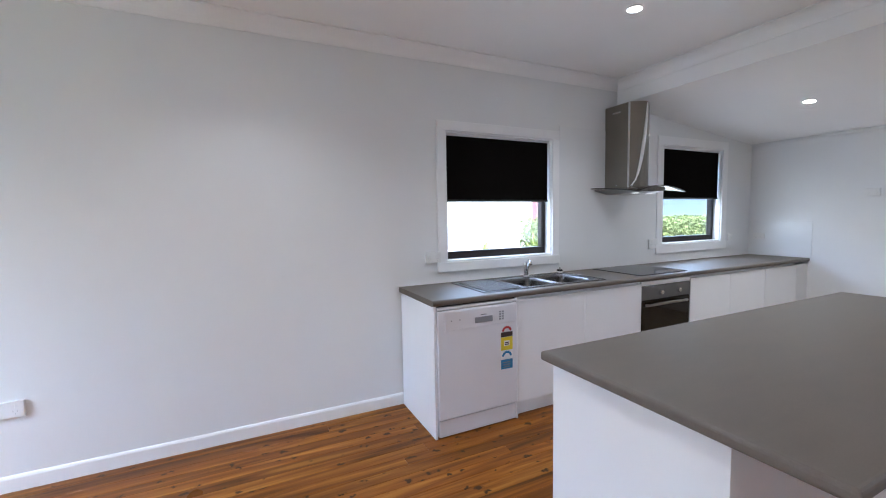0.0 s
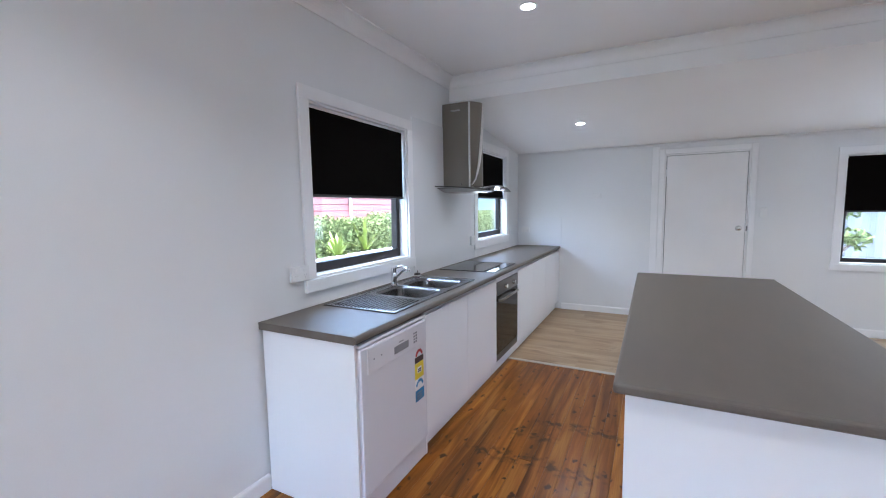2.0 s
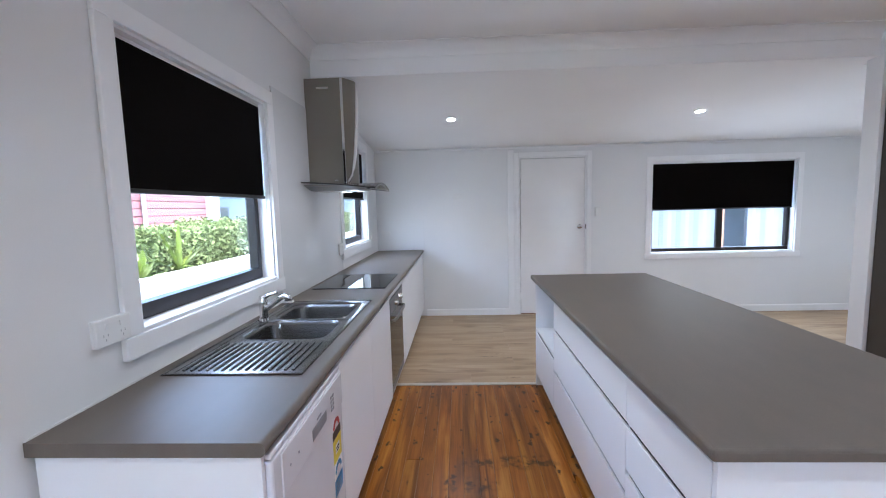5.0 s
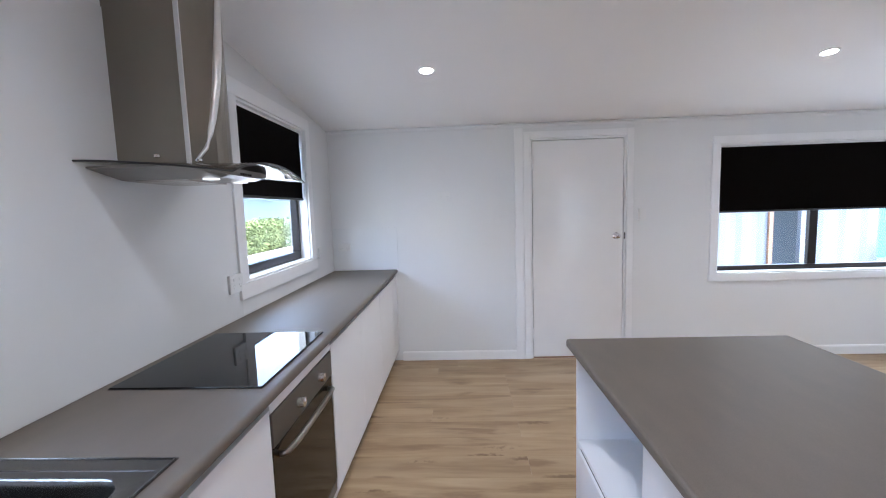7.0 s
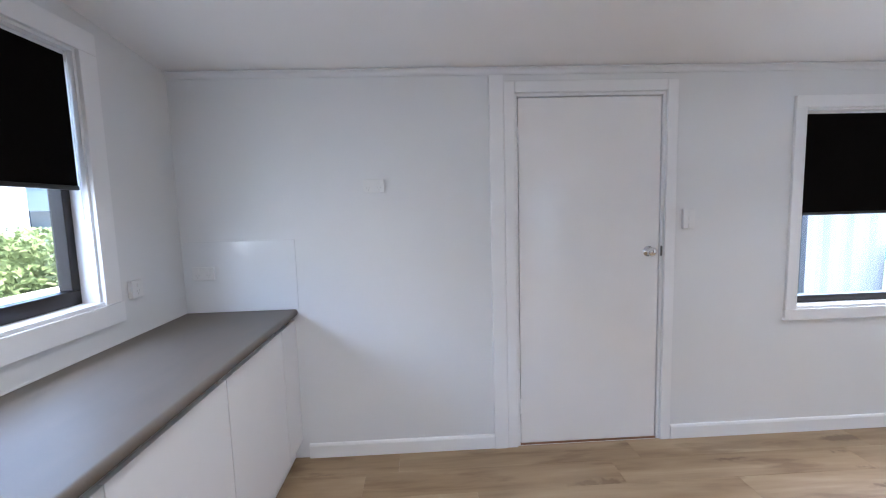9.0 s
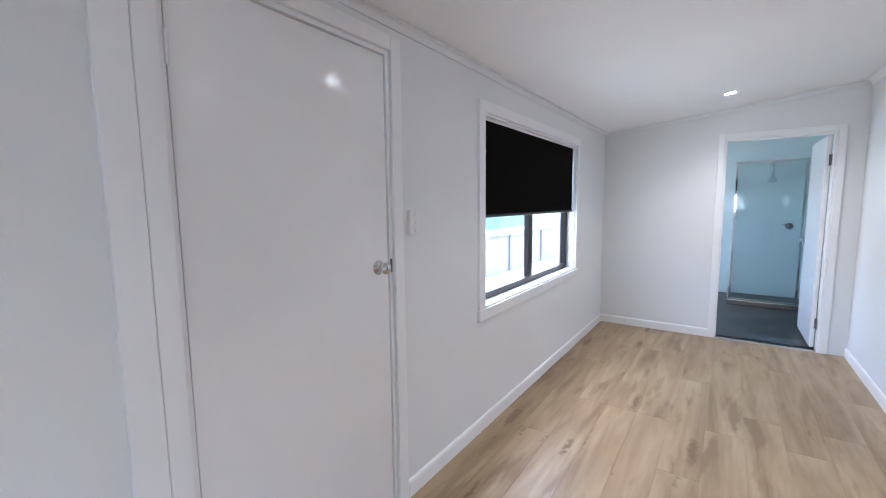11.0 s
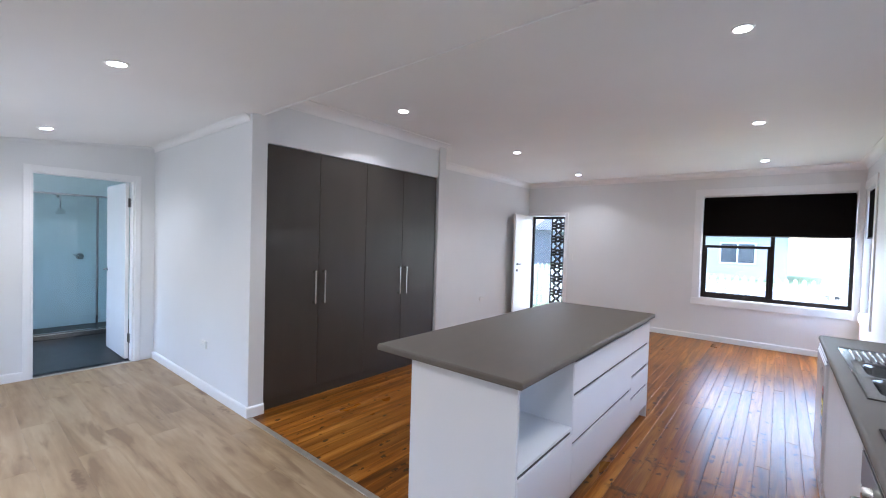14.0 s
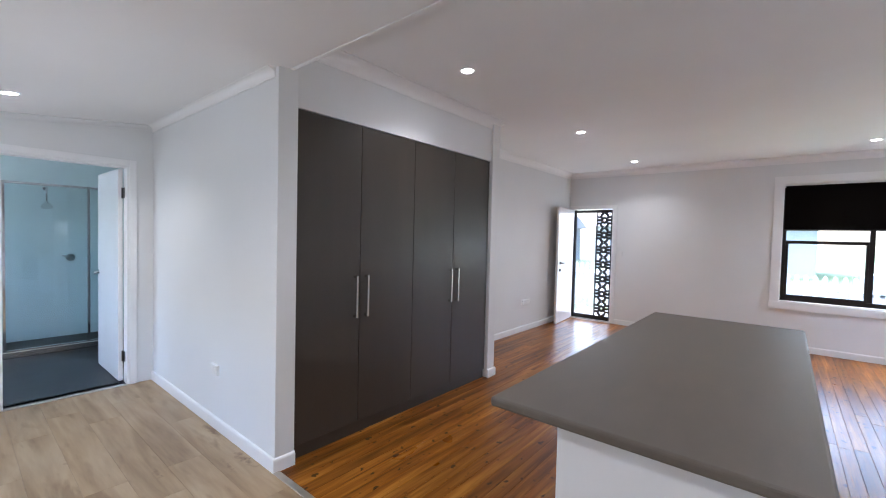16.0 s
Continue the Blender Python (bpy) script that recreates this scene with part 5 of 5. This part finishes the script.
def strap_plant(x, y, z, n, size, seed):
    r = random.Random(seed)
    p = thing("strap_leaf_plant", "yellow-green strap-leaf plant by the low garden wall", "plant", "strap-leaf plants", (x, y, z))
    part("stem", cyl((0, 0, -0.9), (0, 0, 1), 0.05, 0.95, 10, 0.03), BARK, p)
    for k in range(n):
        az, el = r.uniform(0, 2 * math.pi), r.uniform(0.5, 1.25)
        l, w = size * r.uniform(0.7, 1.15), 0.032 * r.uniform(0.8, 1.3)
        bm = bmesh.new()
        h = Vector((math.cos(az), math.sin(az), 0))
        side = Vector((-h.y, h.x, 0))
        prev = None
        for j in range(6):
            f = j / 5
            c = h * l * f * math.cos(el) + Vector((0, 0, l * (f * math.sin(el) - 0.45 * f * f * (1.3 - el))))
            ww = w * (0.6 + 0.8 * f) * (1 - f) ** 0.5 + 0.001
            row = [bm.verts.new(c - side * ww + Vector((0, 0, ww * 0.3))), bm.verts.new(c), bm.verts.new(c + side * ww + Vector((0, 0, ww * 0.3)))]
            if prev:
                for q in (0, 1):
                    bm.faces.new((prev[q], prev[q + 1], row[q + 1], row[q]))
            prev = row
        part("leaf", bm, LIME, p)
    return p


strap_plant(-2.12, 4.5, 0.76, 18, 0.45, 2)
strap_plant(-2.12, 5.1, 0.8, 18, 0.55, 3)
strap_plant(-2.15, 3.5, 0.74, 14, 0.42, 5)

# back yard: sheet-metal shed with a doorway, low fence, tree
shed = thing("shed", "white corrugated steel shed with a dark doorway", "shed", at=(0, 10.0, GZ))


def corrugated(x0, x1, z0, z1):
    n = int((x1 - x0) / 0.095)
    prof = []
    for k in range(n + 1):
        prof.append((x0 + (x1 - x0) * k / n, 0.012 * (1 if (k // 2) % 2 else -1)))
    prof += [(x1, 0.08), (x0, 0.08)]
    return extrude(prof, (0, 0, z0), (0, 0, 1), (1, 0, 0), (0, 1, 0), z1 - z0)


part("wall_sheet", corrugated(2.2, 6.94, 0, 2.25), STEELSHEET, shed)
part("wall_sheet", corrugated(7.52, 8.9, 0, 2.25), STEELSHEET, shed)
part("wall_sheet", corrugated(6.94, 7.52, 2.1, 2.25), STEELSHEET, shed)
part("door_post", box(6.92, -0.06, 0, 6.99, 0.04, 2.1), TIMBER, shed, "brown timber door post")
part("dark_interior", box(6.2, 0.7, 0, 9.6, 0.75, 2.24), GREYBLUE, shed)
part("roof", box(2.0, -0.3, 2.25, 9.1, 4.0, 2.33), STEELSHEET, shed)
fence = thing("yard_fence", "low cream rendered yard fence with a capping", "fence", at=(8.95, 9.7, GZ))
part("panel", box(0, 0, 0, 9, 0.12, 0.98), FENCEPAINT, fence)
part("capping", box(-0.02, -0.03, 0.98, 9.0, 0.15, 1.16, 0.01), FENCEPAINT, fence)
for k in range(4):
    part("post", box(0.4 + 2.3 * k, -0.05, 0, 0.55 + 2.3 * k, 0, 0.98), FENCEPAINT, fence)

# teal neighbour behind the fence
neighbour = thing("neighbour_house", "pale teal clad house beyond the yard fence", "house", at=(9.0, 15.0, GZ))
part("wall", box(0, 0, 0, 16, 7, 3.6), TEAL, neighbour)
part("roof", extrude([(-0.5, 3.55), (7.5, 3.55), (3.5, 5.4)], (-0.5, 0, 0), (1, 0, 0), (0, 1, 0), (0, 0, 1), 17), ROOFTILE, neighbour)
for x in (1.2, 4.6, 8.4, 12.0):
    wn = part("window", box(x, -0.04, 1.5, x + 1.7, 0.02, 2.7, 0.01), TEAL, neighbour)
    part("pane", box(x + 0.08, -0.05, 1.58, x + 0.82, -0.035, 2.62), DARKGLASS, wn)
    part("pane", box(x + 0.88, -0.05, 1.58, x + 1.62, -0.035, 2.62), DARKGLASS, wn)
for x in (3.6, 7.4):
    part("meter_box", box(x, -0.2, 1.6, x + 0.4, 0.0, 2.3, 0.01), RENDERWHITE, neighbour, "white box on the wall")


def tree(x, y, h, crown, seed, label, n=2600):
    r = random.Random(seed)
    t = thing("tree", label, "tree", at=(x, y, GZ))
    bm = tube([(0, 0, 0), (0.05, 0.02, h * 0.3), (0.0, 0.1, h * 0.6), (0.1, 0.05, h * 0.85)], [0.13, 0.1, 0.07, 0.03], 10)
    tips = []
    for k in range(9):
        a, z = r.uniform(0, 6.28), h * r.uniform(0.35, 0.7)
        e = Vector((math.cos(a) * crown * r.uniform(0.5, 0.9), math.sin(a) * crown * r.uniform(0.5, 0.9), z + h * r.uniform(0.1, 0.35)))
        add_tube(bm, [(0, 0.05, z), e * 0.5 + Vector((0, 0, z * 0.5)), e], [0.05, 0.03, 0.012], 6)
        tips.append(e)
    part("trunk", bm, BARK, t)
    bm = bmesh.new()

    def pt():
        c = r.choice(tips)
        d = Vector((r.gauss(0, 1), r.gauss(0, 1), r.gauss(0, 0.8))).normalized() * crown * 0.45 * r.random() ** 0.4
        return c + d

    leaves(bm, n, pt, 0.16, r)
    tagged(part("crown", bm, LEAF, t), kind="stuff")


tree(4.5, 9.3, 2.5, 0.38, 7, "slender pale green tree in the back yard", 400)
tree(-8.0, -9.0, 6.0, 2.2, 8, "leafy street tree beside the footpath", 3000)

# street side: picket fence, car and houses
pick = thing("picket_fence", "white timber picket fence along the front yard", "fence", at=(-7.0, -6.1, GZ))
part("rail", box(0, 0.02, 0.3, 16, 0.06, 0.38), RENDERWHITE, pick)
part("rail", box(0, 0.02, 0.98, 16, 0.06, 1.06), RENDERWHITE, pick)
pm = mesh_of("picket", extrude([(0, 0.08), (0.075, 0.08), (0.075, 1.22), (0.0375, 1.28), (0, 1.22)], (0, 0, 0), (0, 1, 0), (1, 0, 0), (0, 0, 1), 0.018), RENDERWHITE)
for k in range(110):
    o = new("picket", pm)
    o.parent = pick
    o.location = (k * 0.145, 0, 0)
for k in range(8):
    part("post", box(k * 2.25, 0.06, 0, k * 2.25 + 0.09, 0.15, 1.22), RENDERWHITE, pick)


def cottage(x, y, w, d, wall, label):
    c = thing("house", label, "house", "houses across the street", (x, y, GZ))
    part("wall", box(0, -d, 0, w, 0, 2.9), wall, c)
    ridge = [(-0.5, 2.85), (d + 0.5, 2.85), (d / 2, 4.7)]
    part("roof", extrude(ridge, (-0.5, 0, 0), (1, 0, 0), (0, -1, 0), (0, 0, 1), w + 1), ROOFTILE, c)
    for k, a in enumerate((0.12, 0.62)):
        wn = part("window", box(w * a, -0.02, 0.9, w * a + 1.8, 0.04, 2.2, 0.01), RENDERWHITE, c)
        part("pane", box(w * a + 0.08, 0.035, 0.98, w * a + 0.86, 0.05, 2.12), DARKGLASS, wn)
        part("pane", box(w * a + 0.94, 0.035, 0.98, w * a + 1.72, 0.05, 2.12), DARKGLASS, wn)
    part("door", box(w * 0.45, 0.0, 0.1, w * 0.45 + 0.9, 0.04, 2.15), TIMBER, c)
    part("porch_roof", box(w * 0.4, 0.0, 2.4, w * 0.4 + 2.4, 1.6, 2.5), ROOFTILE, c)
    for q in (0.05, 2.25):
        part("porch_post", box(w * 0.4 + q, 1.45, 0, w * 0.4 + q + 0.1, 1.55, 2.4), RENDERWHITE, c)


cottage(-14.5, -24, 11, 8, PALEBOARD, "white weatherboard house across the street with porch")
cottage(0.5, -25, 12, 8, PALEBOARD, "white rendered house across the street with porch")
cottage(16.5, -24.5, 11, 8, GREYBLUE, "grey weatherboard house across the street with porch")

car = thing("car", "silver hatchback car parked across the street", "car", at=(-2.6, -17.5, GZ))
side = [(-2.0, 0.25), (2.0, 0.25), (2.05, 0.6), (1.9, 0.8), (1.1, 0.92), (0.55, 1.38), (-0.9, 1.42), (-1.6, 0.98), (-2.02, 0.85)]
bm = extrude(side, (0, -0.85, 0), (0, 1, 0), (1, 0, 0), (0, 0, 1), 1.7)
bmesh.ops.bevel(bm, geom=bm.edges[:], offset=0.05, segments=2, affect="EDGES")
part("body", bm, CARPAINT, car)
for s in (-1, 1):
    part("side_window", extrude([(0.95, 0.92), (0.5, 1.33), (-0.85, 1.37), (-1.35, 0.97)], (0, s * 0.853 - 0.002, 0), (0, 1, 0), (1, 0, 0), (0, 0, 1), 0.004), DARKGLASS, car)
    for x in (-1.25, 1.25):
        wl = part("wheel", cyl((x, s * 0.68 - 0.09, 0.31), (0, 1, 0), 0.31, 0.18, 28), RUBBER, car)
        part("rim", cyl((x, s * 0.78 - 0.01, 0.31), (0, 1, 0), 0.19, 0.02, 20), NICKEL, wl)

# ---- floor boards, last ----
floor = tagged(new("floor"), "polished cypress pine floorboards with dark knots", kind="structure")
BW_, Y0, Y1 = 0.0845, Y_FRONT, 3.797
total = Y1 - Y0
splits = [(2.4, total - 2.4), (3.3, total - 3.3), (1.5, 2.1, total - 3.6), (4.2, total - 4.2), (2.9, 1.8, total - 4.7), (1.0, 3.0, total - 4.0), (3.8, total - 3.8)]
cache = {}


def plank_mesh(name, lx, ly, mat, groove):
    key = (name, round(lx, 4), round(ly, 4))
    if key not in cache:
        g = groove
        bm = bmesh.new()
        pts = [(g, g), (lx - g, g), (lx - g, ly - g), (g, ly - g)]
        c = 0.0014 if groove > 0.0002 else 0.0007
        ins = [(x + (c if x < lx / 2 else -c), y + (c if y < ly / 2 else -c)) for x, y in pts]
        lo = [bm.verts.new((x, y, -0.012)) for x, y in pts]
        mi = [bm.verts.new((x, y, -0.0012)) for x, y in pts]
        hi = [bm.verts.new((x, y, 0.0)) for x, y in ins]
        for p, q in ((lo, mi), (mi, hi)):
            for k in range(4):
                bm.faces.new((p[k], p[(k + 1) % 4], q[(k + 1) % 4], q[k]))
        bm.faces.new(hi)
        cache[key] = mesh_of(name, bm, mat)
    return cache[key]


rng = random.Random(11)
last = -1
nrow = math.ceil(X_EAST / BW_)
for i in range(nrow):
    x = i * BW_
    w = min(BW_, X_EAST - x)
    pick_i = rng.choice([k for k in range(len(splits)) if k != last])
    last = pick_i
    ls = list(splits[pick_i])
    if i % 2:
        ls.reverse()
    y = Y0
    for l in ls:
        o = new("floorboard", plank_mesh("floorboard", w, l, CYPRESS, 0.0004))
        o.parent = floor
        o.location = (x, y, rng.uniform(-0.0006, 0.0))
        y += l

floor_hall = tagged(new("floor_hall"), "pale oak-look laminate planks", kind="structure")
PW, PL, Y0 = 0.198, 1.38, 3.833
rows_n = math.ceil((Y_BACK - Y0) / PW)
for i in range(rows_n):
    y = Y0 + i * PW
    w = min(PW, Y_BACK - y)
    x = -PL * rng.choice((0.15, 0.4, 0.62, 0.85, 0.28))
    while x < 6.487:
        a, b = max(0.0, x), min(x + PL, 6.487)
        if b - a > 0.03:
            o = new("plank", plank_mesh("plank", round(b - a, 3), w, OAK, 0.0001))
            o.parent = floor_hall
            o.location = (a, y, 0.0)
        x += PL
